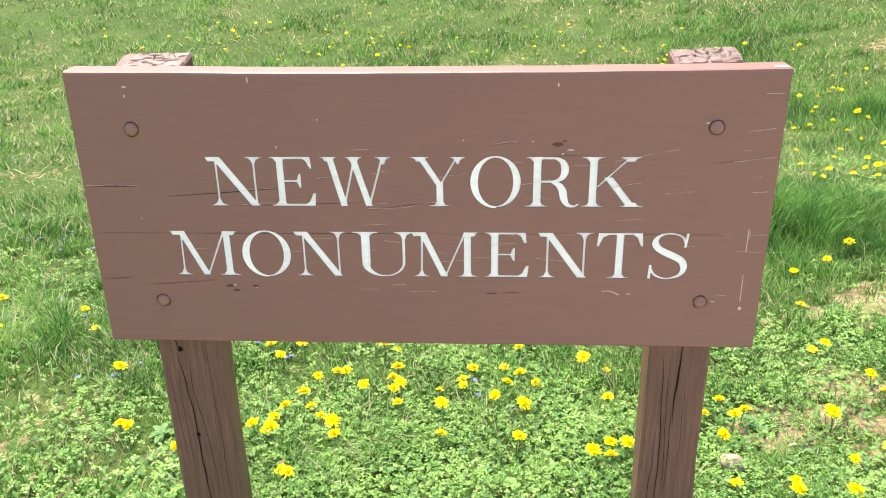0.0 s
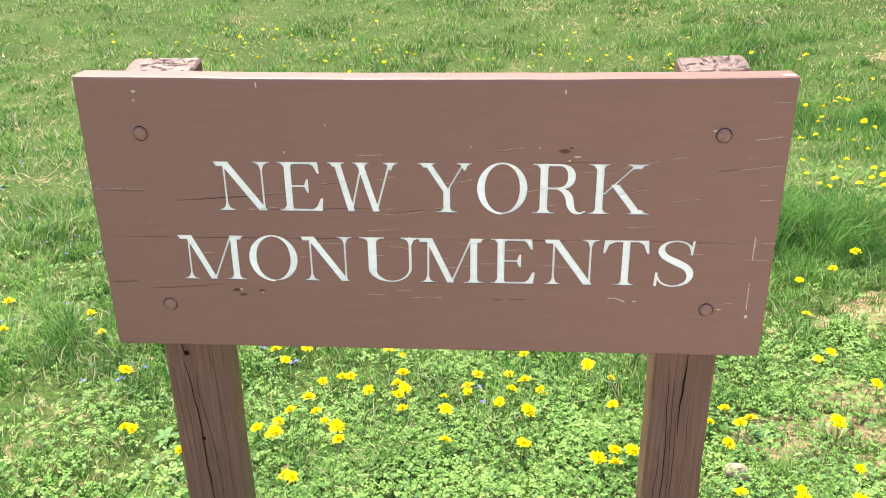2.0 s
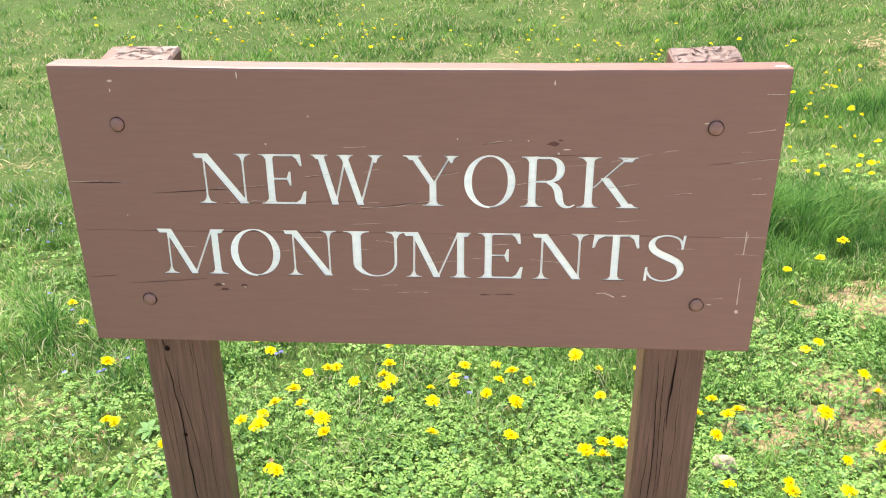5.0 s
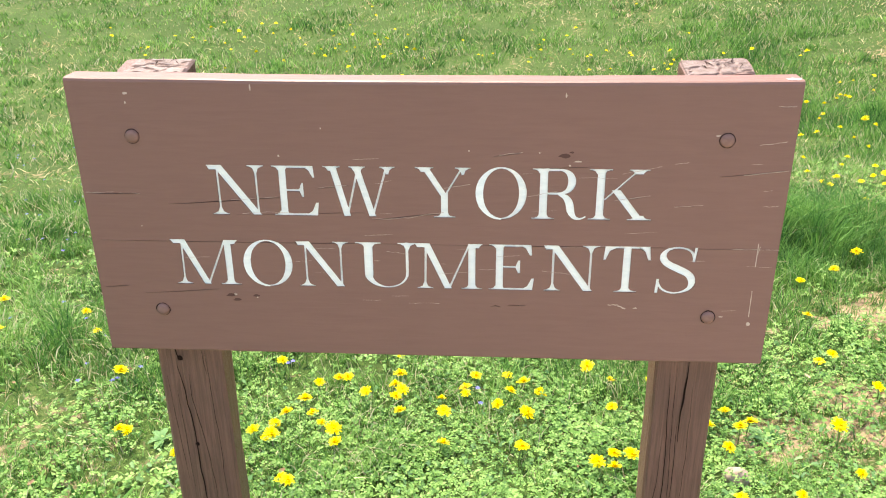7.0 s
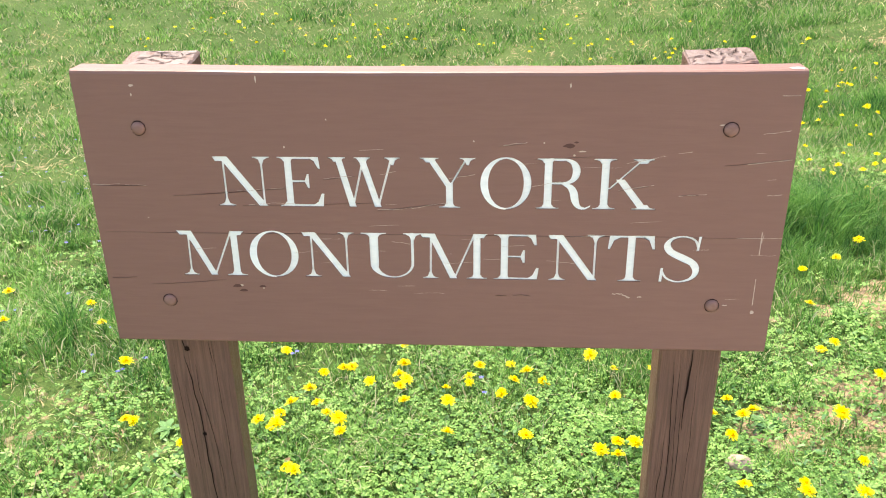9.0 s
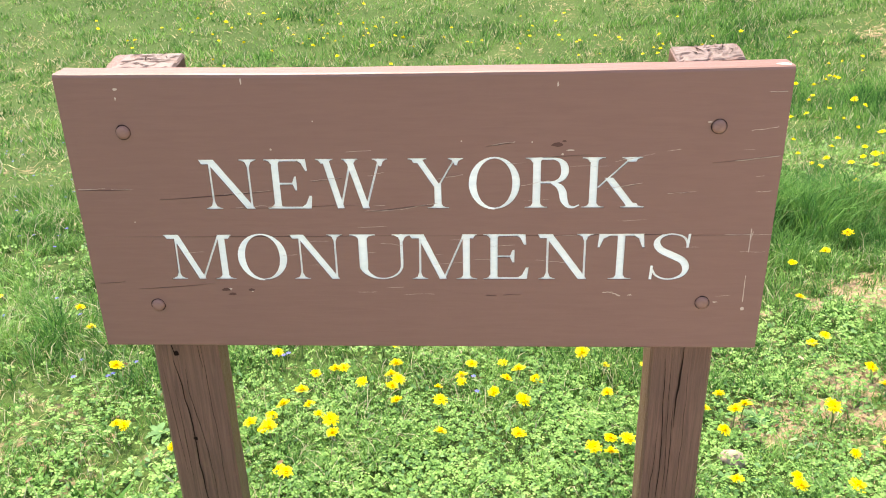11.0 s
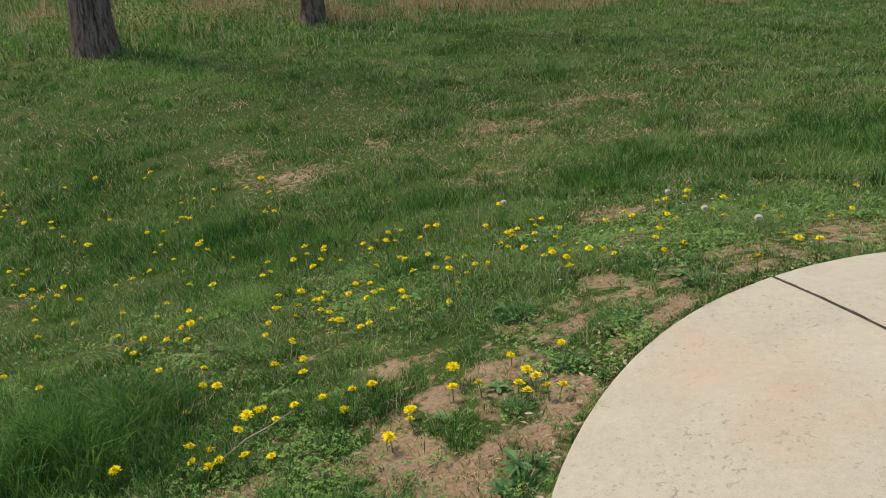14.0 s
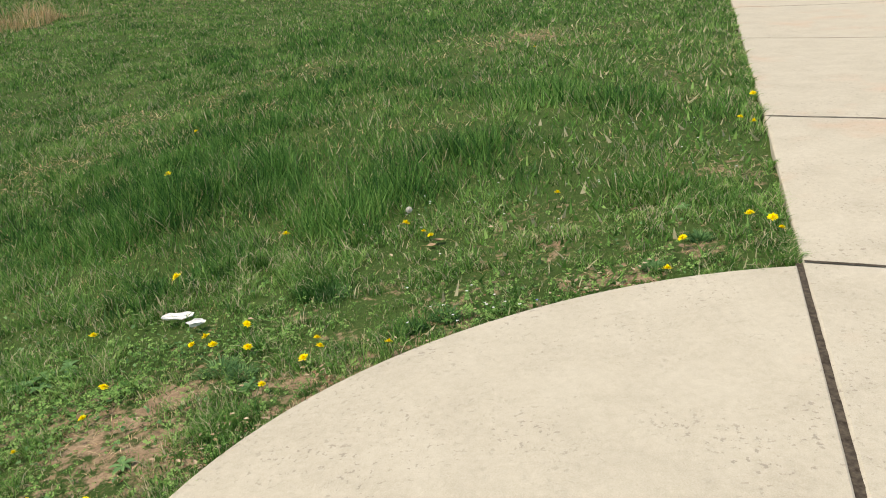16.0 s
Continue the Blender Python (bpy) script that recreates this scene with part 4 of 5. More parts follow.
def scatter(count, near, far, power, seed):
    """Places on the lawn, thinning out with distance: x, y, distance."""
    r = np.random.default_rng(seed)
    e = 2 - power
    d = (near ** e + r.random(count) * (far ** e - near ** e)) ** (1 / e)
    k = r.integers(0, 3, count)
    a = np.radians(np.array([50.0, 18.0, -36.0])[k] + r.random(count) * np.array([82.0, 70.0, 98.0])[k])
    ex, ey = np.array([p[0] for p in EYES])[k], np.array([p[1] for p in EYES])[k]
    x, y = ex + d * np.cos(a), ey + d * np.sin(a)
    keep = ~paved(x, y, 0.008) & ~((np.abs(np.abs(x) - 0.49) < 0.075) & (y > 0.04) & (y < 0.15))
    return x[keep], y[keep], reach(x[keep], y[keep])


def blades(name, x, y, height, width, lean, material, seed, droop=0.5):
    """Curved tapering blades, each a quad and a tip."""
    r = np.random.default_rng(seed)
    n = len(x)
    a, face = r.random(n) * 2 * np.pi, r.random(n) * 2 * np.pi
    h, w = height * (0.55 + 0.75 * r.random(n)), width * (0.6 + 0.7 * r.random(n))
    l = h * lean * (0.25 + 1.2 * r.random(n))
    z = land(x, y) - 0.006
    cx, cy, sx, sy = np.cos(a) * l, np.sin(a) * l, np.cos(face) * w / 2, np.sin(face) * w / 2
    P = np.stack([np.stack([x - sx, y - sy, z], -1), np.stack([x + sx, y + sy, z], -1),
                  np.stack([x + cx * 0.38 + sx * 0.75, y + cy * 0.38 + sy * 0.75, z + h * 0.62], -1), np.stack([x + cx * 0.38 - sx * 0.75, y + cy * 0.38 - sy * 0.75, z + h * 0.62], -1),
                  np.stack([x + cx, y + cy, z + h * (1 - droop * lean * 0.35)], -1)], 1).reshape(-1, 3)
    b = np.arange(n)[:, None] * 5
    F3 = np.concatenate([b + np.array([[0, 1, 2]]), b + np.array([[0, 2, 3]]), b + np.array([[3, 2, 4]])], 0)
    return big_mesh(name, P, F3, 3, material)


def spikes(name, x, y, height, width, lean, material, seed):
    """Far blades: one tapering triangle each."""
    r = np.random.default_rng(seed)
    n = len(x)
    a, face = r.random(n) * 6.283, r.random(n) * 6.283
    h, w = height * (0.6 + 0.8 * r.random(n)), width * (0.6 + 0.7 * r.random(n))
    z, l = land(x, y) - 0.006, h * lean * (0.2 + r.random(n))
    sx, sy = np.cos(face) * w / 2, np.sin(face) * w / 2
    P = np.stack([np.stack([x - sx, y - sy, z], -1), np.stack([x + sx, y + sy, z], -1), np.stack([x + np.cos(a) * l, y + np.sin(a) * l, z + h], -1)], 1).reshape(-1, 3)
    return big_mesh(name, P, np.arange(3 * n).reshape(-1, 3), 3, material)


def lawn_part(count, near, far, power, seed):
    """Blades of the lawn between two distances: places, heights and widths of the short and of the tall grass."""
    x, y, d = scatter(count, near, far, power, seed)
    b = bare(x, y)
    keep = (rng.random(len(x)) > np.minimum(0.93, 1.15 * b)) & (rng.random(len(x)) > 0.30 * broadleaf(x, y))
    clump = smooth(0.33, 0.68, np.where(d < 5, vnoise(x, y, 0.10, 1.0), vnoise(x, y, 0.26, 1.0)) * 0.6 + vnoise(x, y, 0.34, 6.0) * 0.4)
    n, g = thin(x, y), lush(x, y)
    clump = np.maximum(clump, 0.6 * g)
    keep &= rng.random(len(x)) < (0.16 + 0.95 * clump) * np.maximum(0.15, 1 - 0.76 * n)
    x, y, d, b, clump, n, g = x[keep], y[keep], d[keep], b[keep], clump[keep], n[keep], g[keep]
    t = tall(x, y) * (0.35 + 0.9 * vnoise(x, y, 0.11, 3.0))
    h = (0.022 + 0.05 * clump ** 1.6 + 0.035 * g + 0.02 * smooth(3.5, 8, d) * vnoise(x, y, 0.5, 2.0) + t) * (1 - 0.5 * b) * (1 - 0.5 * np.minimum(n, 1.2))
    w = 0.0032 * np.maximum(1, d / 2.4) ** 0.88 * np.where(d > 5, 1.3, 1.0)
    w = w * np.where(t > 0.045, 1.35, 1.0)
    pick = rng.random(len(x))
    kind = np.where((t > 0.045) & (pick < 0.8) | (pick < 1.05 * g), 1, np.where(rng.random(len(x)) < 0.04 + 0.6 * np.minimum(n, 1), 2, 0))
    return x, y, h, w, kind


for _args in ((520000, 1.35, 5.2, 0.9, 11), (1250000, 5.0, 38.0, 1.3, 12)):
    make = blades if _args[1] < 4 else spikes
    x, y, _h, _w, _k = lawn_part(*_args)
    for _kind, _name, _lean, _m, _text in ((0, "lawn_grass", 0.95, grass_mat, "patchy spring lawn grass, bright green with straw blades"), (1, "tall_grass", 0.7, tuft_mat, "long dark green grass in lush patches of the lawn"), (2, "thin_grass", 1.1, pale_mat, "thin pale yellow-green grass between brown thatch")):
        _s = _k == _kind
        tagged(make(_name, x[_s], y[_s], _h[_s] * (1.1 if _kind == 1 else 1.0), _w[_s], _lean, _m, 21 + _kind), _text, "grass", kind="stuff")
# the lawn goes on all round
_m = 150000
_d, _a = 2.0 + 45 * rng.random(_m) ** 1.3, rng.random(_m) * 6.283
x, y = 1.5 + _d * np.cos(_a), _d * np.sin(_a)
_ok = ~paved(x, y, 0.05) & ~((y > 0.5) & (x > -0.55 * y - 1.0) & (y < 30)) & (rng.random(_m) > bare(x, y))
x, y, _d = x[_ok], y[_ok], _d[_ok]
tagged(spikes("lawn_grass", x, y, 0.05 + 0.03 * vnoise(x, y, 0.5), 0.016 + 0.002 * _d, 0.9, grass_mat, 25), "lawn grass round about", "grass", kind="stuff")
# rougher grass at the edge of the wood
_m = 60000
x, y = 2 + rng.random(_m) * 40, 13 + rng.random(_m) * 24
_s = 0.5 * x + 0.87 * y
_ok = (_s > 15.5) & (_s < 40) & (rng.random(_m) < np.clip(1.6 - (_s - 16) / 22, 0.1, 1))
x, y = x[_ok], y[_ok]
tagged(blades("rough_grass", x, y, 0.10 + 0.22 * vnoise(x, y, 1.3), np.full(len(x), 0.022), 0.7, grass_mat, 23), "rough pale green grass at the edge of the wood", "grass", kind="stuff")
# tan straw of last year
_m = 110000
x, y = 4 + rng.random(_m) * 24, 12.5 + rng.random(_m) * 15
_s = vnoise(x, y, 2.2, 5.0) + 0.5 * np.exp(-((x - 14.2) ** 2 + (y - 16.6) ** 2) / 5.0) + 0.25 * np.exp(-(0.35 * x + y - 22.0) ** 2 / 3.0)
_ok = (0.35 * x + y > 18.4 + 1.8 * vnoise(x, y, 1.5)) & (_s > 0.30 + 0.35 * rng.random(_m)) & (rng.random(_m) < 0.25 + 0.75 * smooth(7.5, 10.5, x + 0.6 * (y - 16))) & (vnoise(x, y, 0.8, 4.0) > 0.30) & (0.35 * x + y < 27)
x, y = x[_ok], y[_ok]
tagged(blades("dry_grass", x, y, (0.08 + 0.85 * vnoise(x, y, 0.45, 2.0) ** 2) * (0.45 + 0.8 * rng.random(len(x))) + 0.35 * np.exp(-((x - 15.0) ** 2 + (y - 17.3) ** 2) / 0.5), np.full(len(x), 0.016), 0.6, straw_mat, 24), "tall tan dead grass along the edge of the wood", "grass", kind="stuff")


def trefoils(name, x, y, height, size, material, seed):
    """Low three-lobed leaves on the ground: three notched leaflets each."""
    r = np.random.default_rng(seed)
    n = len(x)
    z = land(x, y) + height * (0.4 + 0.8 * r.random(n))
    a0, tx, ty = r.random(n) * 6.283, r.normal(0, 0.35, n), r.normal(0, 0.35, n)
    s = size * (0.6 + 0.8 * r.random(n))
    P, out = [], []
    for k in range(3):
        a = a0 + k * 2.094
        c, q = np.cos(a), np.sin(a)
        for u, v, up in ((0.05, 0.0, 0.0), (0.66, -0.50, 0.14), (1.0, 0.0, 0.04), (0.66, 0.50, 0.14)):
            px, py = s * (u * c - v * q), s * (u * q + v * c)
            P.append(np.stack([x + px, y + py, z + s * up + px * tx + py * ty], -1))
    P = np.stack(P, 1).reshape(-1, 3)
    return big_mesh(name, P, np.arange(12 * n).reshape(-1, 4), 4, material)


x, y, d = scatter(330000, 1.4, 5.5, 0.9, 31)
_ok = (rng.random(len(x)) < 0.72 * broadleaf(x, y) * (0.5 + 0.8 * vnoise(x, y, 0.22, 81.0)) + 0.06 * smooth(5.2, 3.5, d)) & (rng.random(len(x)) > 0.75 * bare(x, y))
x, y, d = x[_ok], y[_ok], d[_ok]
tagged(trefoils("clover", x, y, 0.022 + 0.035 * vnoise(x, y, 0.16), 0.0080 * np.maximum(1, d / 2.8) ** 0.7 * (0.7 + 0.8 * vnoise(x, y, 0.25, 4.0)), clover_mat, 32), "low bright green clover and ground weeds under the sign", "clover", kind="stuff")


def broad_leaves(name, x, y, size, material, seed):
    """Single lobed leaves held at all angles among the grass."""
    r = np.random.default_rng(seed)
    n = len(x)
    a, up, s = r.random(n) * 6.283, 0.15 + 0.75 * r.random(n), size * (0.55 + 0.9 * r.random(n))
    z = land(x, y) + 0.004 + 0.022 * r.random(n)
    c, q, roll = np.cos(a), np.sin(a), r.normal(0, 0.4, n)
    P = []
    for u, v in ((0, 0), (0.35, -0.30), (0.55, -0.20), (0.8, -0.34), (1.12, 0), (0.8, 0.34), (0.55, 0.20), (0.35, 0.30)):
        P.append(np.stack([x + s * (u * c - v * q), y + s * (u * q + v * c), z + s * (u * up - 0.45 * u * u * up + v * roll + 0.3 * abs(v))], -1))
    b = np.arange(n)[:, None] * 8
    F3 = np.concatenate([b + np.array([k]) for k in ([0, 1, 2], [0, 2, 6], [0, 6, 7], [2, 3, 4], [2, 4, 6], [4, 5, 6])], 0)
    return big_mesh(name, np.stack(P, 1).reshape(-1, 3), F3, 3, material)


x, y, d = scatter(120000, 1.4, 6.5, 0.9, 33)
_ok = rng.random(len(x)) < 0.62 * broadleaf(x, y) + 0.16 * smooth(0.45, 0.7, vnoise(x, y, 0.3, 61.0)) * (1 - lush(x, y)) * (1 - 0.7 * bare(x, y))
x, y, d = x[_ok], y[_ok], d[_ok]
_half = rng.random(len(x)) < 0.5
tagged(broad_leaves("broad_leaves", x[_half], y[_half], 0.017 * np.maximum(1, d[_half] / 3.5) ** 0.5, weed_mat, 34), "dull green broad leaves of low weeds in the lawn", "weeds", kind="stuff")
tagged(broad_leaves("broad_leaves", x[~_half], y[~_half], 0.015 * np.maximum(1, d[~_half] / 3.5) ** 0.5, clover_mat, 35), "bright green broad leaves of low weeds in the lawn", "weeds", kind="stuff")


def weed(x, y, size, seed, leaves):
    """A flat rosette of toothed leaves."""
    r = np.random.default_rng(seed)
    size *= 0.75
    plant = empty("weed", x, y, float(land(x, y)))
    for k in range(leaves):
        a, l, up = 6.283 * k / leaves + r.normal(0, 0.25), size * (0.55 + 0.6 * r.random()), 0.25 + 0.6 * r.random()
        c, q, P, T = math.cos(a), math.sin(a), [], []
        for i in range(7):
            t = i / 6
            w = l * (0.04 + 0.16 * math.sin(math.pi * min(1, t * 1.02)) ** 0.8 * (1.15 if i % 2 else 0.75))
            px, zz = l * t, 0.006 + l * up * (t - 0.85 * t * t)
            P += [(c * px - q * w, q * px + c * w, zz + 0.3 * w), (c * px, q * px, zz - 0.1 * w), (c * px + q * w, q * px - c * w, zz + 0.3 * w)]
            if i:
                n = 3 * i
                T += [(n - 3, n, n + 1, n - 2), (n - 2, n + 1, n + 2, n - 1)]
        mesh_object("leaf", P, T, weed_mat, plant)
    return tagged(plant, "low dull green weed rosette on bare soil", "weed", "weeds in the lawn")


_w = np.random.default_rng(61)
for k, (x, y, s) in enumerate(((1.99, 1.21, 0.10), (2.17, 0.83, 0.09), (1.80, 1.06, 0.09), (2.08, 0.63, 0.09), (1.65, 0.75, 0.08), (2.73, 1.04, 0.11), (2.62, 0.98, 0.09), (6.30, 2.38, 0.11), (6.40, 2.30, 0.09), (6.22, 2.46, 0.10), (6.28, 2.24, 0.09), (6.36, 2.50, 0.09), (6.18, 2.33, 0.08), (3.53, 2.15, 0.1), (3.0, 1.5, 0.07),
                              (2.05, 0.95, 0.07), (1.5, 1.05, 0.06), (2.75, 1.5, 0.07), (1.3, 0.5, 0.06), (0.95, 0.85, 0.06), (-0.9, 0.75, 0.07), (4.3, 1.75, 0.08), (5.3, 1.5, 0.08), (5.85, 1.2, 0.08), (7.6, -0.9, 0.09), (2.2, 0.4, 0.07), (0.65, 0.6, 0.06), (1.35, 0.8, 0.05), (2.1, 1.6, 0.06))):
    weed(x, y, s, 60 + k, 8 + k % 5)


def bushy(places, seed):
    """Low clumps of small narrow leaves: x, y, radius."""
    r = np.random.default_rng(seed)
    C = np.repeat(np.array(places) * np.array([1, 1, 0.72]), 420, 0)
    n = len(C)
    a, q = r.random(n) * 6.283, np.sqrt(r.random(n))
    x, y = C[:, 0] + np.cos(a) * q * C[:, 2] * (0.6 + 0.6 * vnoise(C[:, 0] * 9 + np.cos(a), C[:, 1] * 9 + np.sin(a), 0.7)), C[:, 1] + np.sin(a) * q * C[:, 2] * (0.6 + 0.6 * vnoise(C[:, 0] * 9 + np.cos(a), C[:, 1] * 9 + np.sin(a), 0.7))
    return blades("bushy_weeds", x, y, C[:, 2] * (0.60 - 0.35 * q) * (0.6 + 0.8 * r.random(n)), np.full(n, 0.0055), 1.2, weed_mat, seed)


tagged(bushy([(1.74, 0.38, 0.14), (1.68, 0.44, 0.09), (1.8, 0.33, 0.09), (2.26, 1.26, 0.11), (2.32, 1.18, 0.09), (2.67, 0.93, 0.10), (2.75, 1.0, 0.09), (1.92, 0.14, 0.10), (3.53, 2.01, 0.12), (3.73, 1.55, 0.11), (0.97, 0.83, 0.07), (4.29, 1.97, 0.14), (4.25, 1.58, 0.13),
              (3.51, 2.02, 0.13), (3.63, 1.55, 0.12), (6.08, 1.40, 0.13), (6.91, 1.05, 0.13), (6.0, 1.28, 0.10), (6.4, 0.4, 0.12), (6.3, 0.55, 0.09), (6.75, -0.6, 0.10), (7.1, -0.9, 0.10), (2.95, 1.32, 0.09), (3.3, 1.42, 0.10)], 64), "bushy dark green weeds on the bare soil", "weeds", kind="stuff")

# ---- dandelions ----
BY_SIGN = [(-0.69, 1.29), (-0.62, 1.21), (-0.56, 1.29), (-0.47, 1.06), (-0.41, 1.11), (-0.37, 1.11), (-0.28, 1.01), (-0.26, 1.29), (-0.23, 1.3), (-0.2, 1.13), (-0.21, 1.06), (-0.21, 0.99), (-0.17, 1), (-0.18, 0.88), (-0.49, 0.94), (-0.46, 0.87), (-0.41, 0.82), (-0.53, 0.83), (-0.56, 0.78), (-0.55, 0.74), (-0.56, 0.72), (-0.6, 0.74), (-0.35, 0.74), (-0.35, 0.7), (-0.46, 0.53), (-0.44, 0.51), (-0.04, 0.7), (-0.02, 0.87), (-0.04, 1), (0.07, 1.16), (0.18, 1.18), (0.24, 1.31), (0.21, 1.09), (0.28, 1.07), (0.29, 1.04), (0.03, 1.07), (0.04, 1.03), (0.18, 1.03), (0.14, 0.97), (0.23, 0.93), (0.2, 0.75), (0.2, 0.7), (0.43, 1.2), (0.53, 1.16), (0.51, 0.96)]
BEHIND_SIGN = [(0.49, 0.7), (0.52, 0.65), (0.44, 0.62), (0.48, 0.61), (0.86, 0.94), (0.8, 0.85), (0.87, 0.81), (0.9, 0.84), (0.8, 0.7), (0.79, 0.49), (0.95, 0.49), (0.93, 0.44), (1.15, 0.78), (1.13, 0.58), (1.08, 0.43), (1.25, 1.23), (1.3, 1.26), (1.36, 1.02), (-1.48, 1.54), (-1.38, 1.37), (-1.16, 1.07), (-1.02, 0.72), (-0.99, 0.71), (-0.81, 0.64), (-1.93, 1.69), (-1.78, 1.38), (0.64, 2.12), (0.76, 2.12), (0.73, 2.1), (0.62, 1.96), (0.83, 1.69), (0.64, 1.12), (0.7, 1.09), (0.68, 0.95), (0.71, 0.82), (0.74, 0.77), (0.66, 0.75), (1.32, 1.59), (1.36, 0.9), (1.51, 0.93), (1.46, 0.88), (1.36, 0.76), (1.23, 0.6), (1.97, 0.82), (2.28, 1.07)]
IN_LAWN = [(1.79, 0.44), (1.93, 0.19), (1.79, 1.48), (1.6, 1.36), (1.56, 1.99), (1.7, 2.11), (1.96, 2.08), (2.11, 1.85), (1.97, 1.9), (2.02, 1.9), (2.15, 2.06), (2.27, 2.15), (2.23, 2.08), (2.5, 1.83), (2.61, 1.96), (2.69, 1.91), (2.5, 1.99), (2.65, 1.58), (2.63, 1.52), (2.51, 1.52), (2.51, 1.47), (2.84, 1.57), (2.95, 1.68), (2.93, 1.51), (3.02, 1.4), (3, 1.33), (3.07, 1.36), (3.1, 1.41), (3.06, 1.27), (3.09, 1.25), (2.25, 2.55), (2.49, 2.5), (2.62, 2.45), (1.17, 3.21), (0.76, 4.2), (0.78, 4.5), (0.97, 4.83), (1, 4.52), (3.64, 2.69), (3.43, 2.47), (3.42, 2.91), (3.21, 2.64), (3.61, 4.66), (3.55, 4.21), (3.77, 4.61)]
BY_LANDING = [(3.12, 3.59), (2.97, 3.32), (2.87, 3.36), (2.86, 3.11), (3.34, 4.68), (3.96, 6.23), (4.23, 6.74), (3.21, 3.17), (3.26, 3.01), (3.31, 2.62), (3.07, 3.32), (4, 2.2), (4.3, 2.37), (4.34, 2.23), (4.47, 2.65), (4.17, 2.42), (4.2, 2.55), (4.17, 2.8), (4, 3.14), (3.79, 3.13), (3.66, 3.19), (3.81, 3.51), (3.65, 3.6), (3.9, 2.76), (3.78, 2.82), (3.94, 3.23), (3.98, 3.48), (4.03, 4.13), (4.16, 4.36), (4.01, 4.27), (4.22, 4), (4.4, 4.18), (4.42, 4.09), (4.56, 3.41), (4.63, 3.43), (4.51, 3.37), (4.57, 3.68), (4.39, 3.17), (4.49, 2.88), (4.37, 2.66), (4.92, 3.5), (5.04, 4.13), (5.5, 3.09), (5.68, 3.09), (5.29, 2.72)]
ROUND_LANDING = [(5.2, 2.58), (5.07, 2.61), (4.87, 2.39), (4.82, 2.58), (5.28, 3.09), (5.15, 2.9), (4.98, 2.82), (4.93, 2.9), (4.47, 2), (4.69, 2.27), (4.66, 2.05), (5.42, 2.49), (5.4, 2.55), (5.26, 2.37), (5.4, 2.38), (5.86, 2.73), (6.32, 2.82), (5.56, 2.22), (5.47, 2.01), (5.09, 1.76), (4.99, 1.59), (4.99, 1.47), (4.53, 1.49), (4.58, 1.56), (5.69, 1.85), (6.01, 1.92), (6.62, 2.27), (5.83, 3.05), (6.17, 1.29), (5.79, 1.12), (5.98, 0.99), (6.22, 0.99), (6.09, 0.93), (6.35, 1.63), (6.29, 1.5), (6.42, 1.58), (6.54, 1.41), (6.04, 0.62), (7.63, 0.63), (7.55, 0.57), (7.77, 0.75), (7.79, 1.52), (7.22, 2.04), (11.39, 3.39), (9.6, 3.01)]
OUT_ON_LAWN = [(6.59, -0.64), (7.17, -1.17), (7.03, -1.24), (6.94, -1.28), (6.96, -0.8), (9.03, -1.68), (9.23, -1.64), (9.99, -1.93), (14.05, -0.23), (7.97, -0.2), (2.11, 3.69), (1.77, 4.48), (0.86, 5.92), (0.92, 5.64), (0.55, 6.55), (2.21, 3.73), (2.37, 3.42), (2.46, 3.64), (2.01, 4.62), (1.05, 6.06), (1.27, 6.42), (1.19, 6.33), (1.42, 6.42), (1.59, 6.08), (1.49, 5.66), (1.87, 5.87), (1.93, 5.95), (2.13, 5.71), (2.14, 5.23), (2.43, 5.39), (2.56, 5.42), (2.51, 4.38), (2.77, 4.6), (2.89, 5.15), (2.88, 4.5), (2.76, 3.23), (2.68, 2.75), (3.4, 4.04), (3.46, 4.49), (2.98, 2.8), (3.78, 2.98), (3.09, 6.44), (2.89, 5.93), (3.19, 5.54), (3.21, 5.78)]
FAR_BANK = [(3.39, 6.76), (3.5, 7.21), (4.36, 7.24), (3.01, 6.69), (2.43, 7.28), (2.53, 6.81), (2.21, 7.96), (2.17, 8.99), (2.15, 8.63), (1.25, 9.19), (0.68, 9.49), (3.07, 8.77), (3.54, 8.41), (0.83, 7.89), (0.56, 8.08), (1.58, 6.87), (1.65, 6.83), (1.64, 6.24)]
MEADOW = [(-5.25, 10.35), (-4.51, 9.83), (-3.96, 10.81), (-3.54, 9.99), (-3.49, 10.57), (-3.01, 9.64), (-3.04, 10.55), (-3.08, 11.09), (-2.77, 10.64), (-2.55, 9.2), (-2.09, 9.48), (-2.13, 10.46), (-1.99, 10.03), (-1.67, 8.99), (-1.58, 10.39), (-1.31, 9.4), (-1.39, 10.33), (-1.67, 11.34), (-1.12, 10.37), (-0.93, 9.61), (-0.71, 9.51), (-0.61, 9.41), (-0.55, 8.83), (-0.36, 9.78), (-0.22, 9.08), (-0.13, 9.57), (0.17, 8.97), (0.45, 9.96), (0.65, 9.46), (0.96, 10.52), (1.1, 10.6), (1.28, 9.23), (1.9, 10.77), (2.31, 9.59), (2.18, 8.98), (2.01, 8.61)]


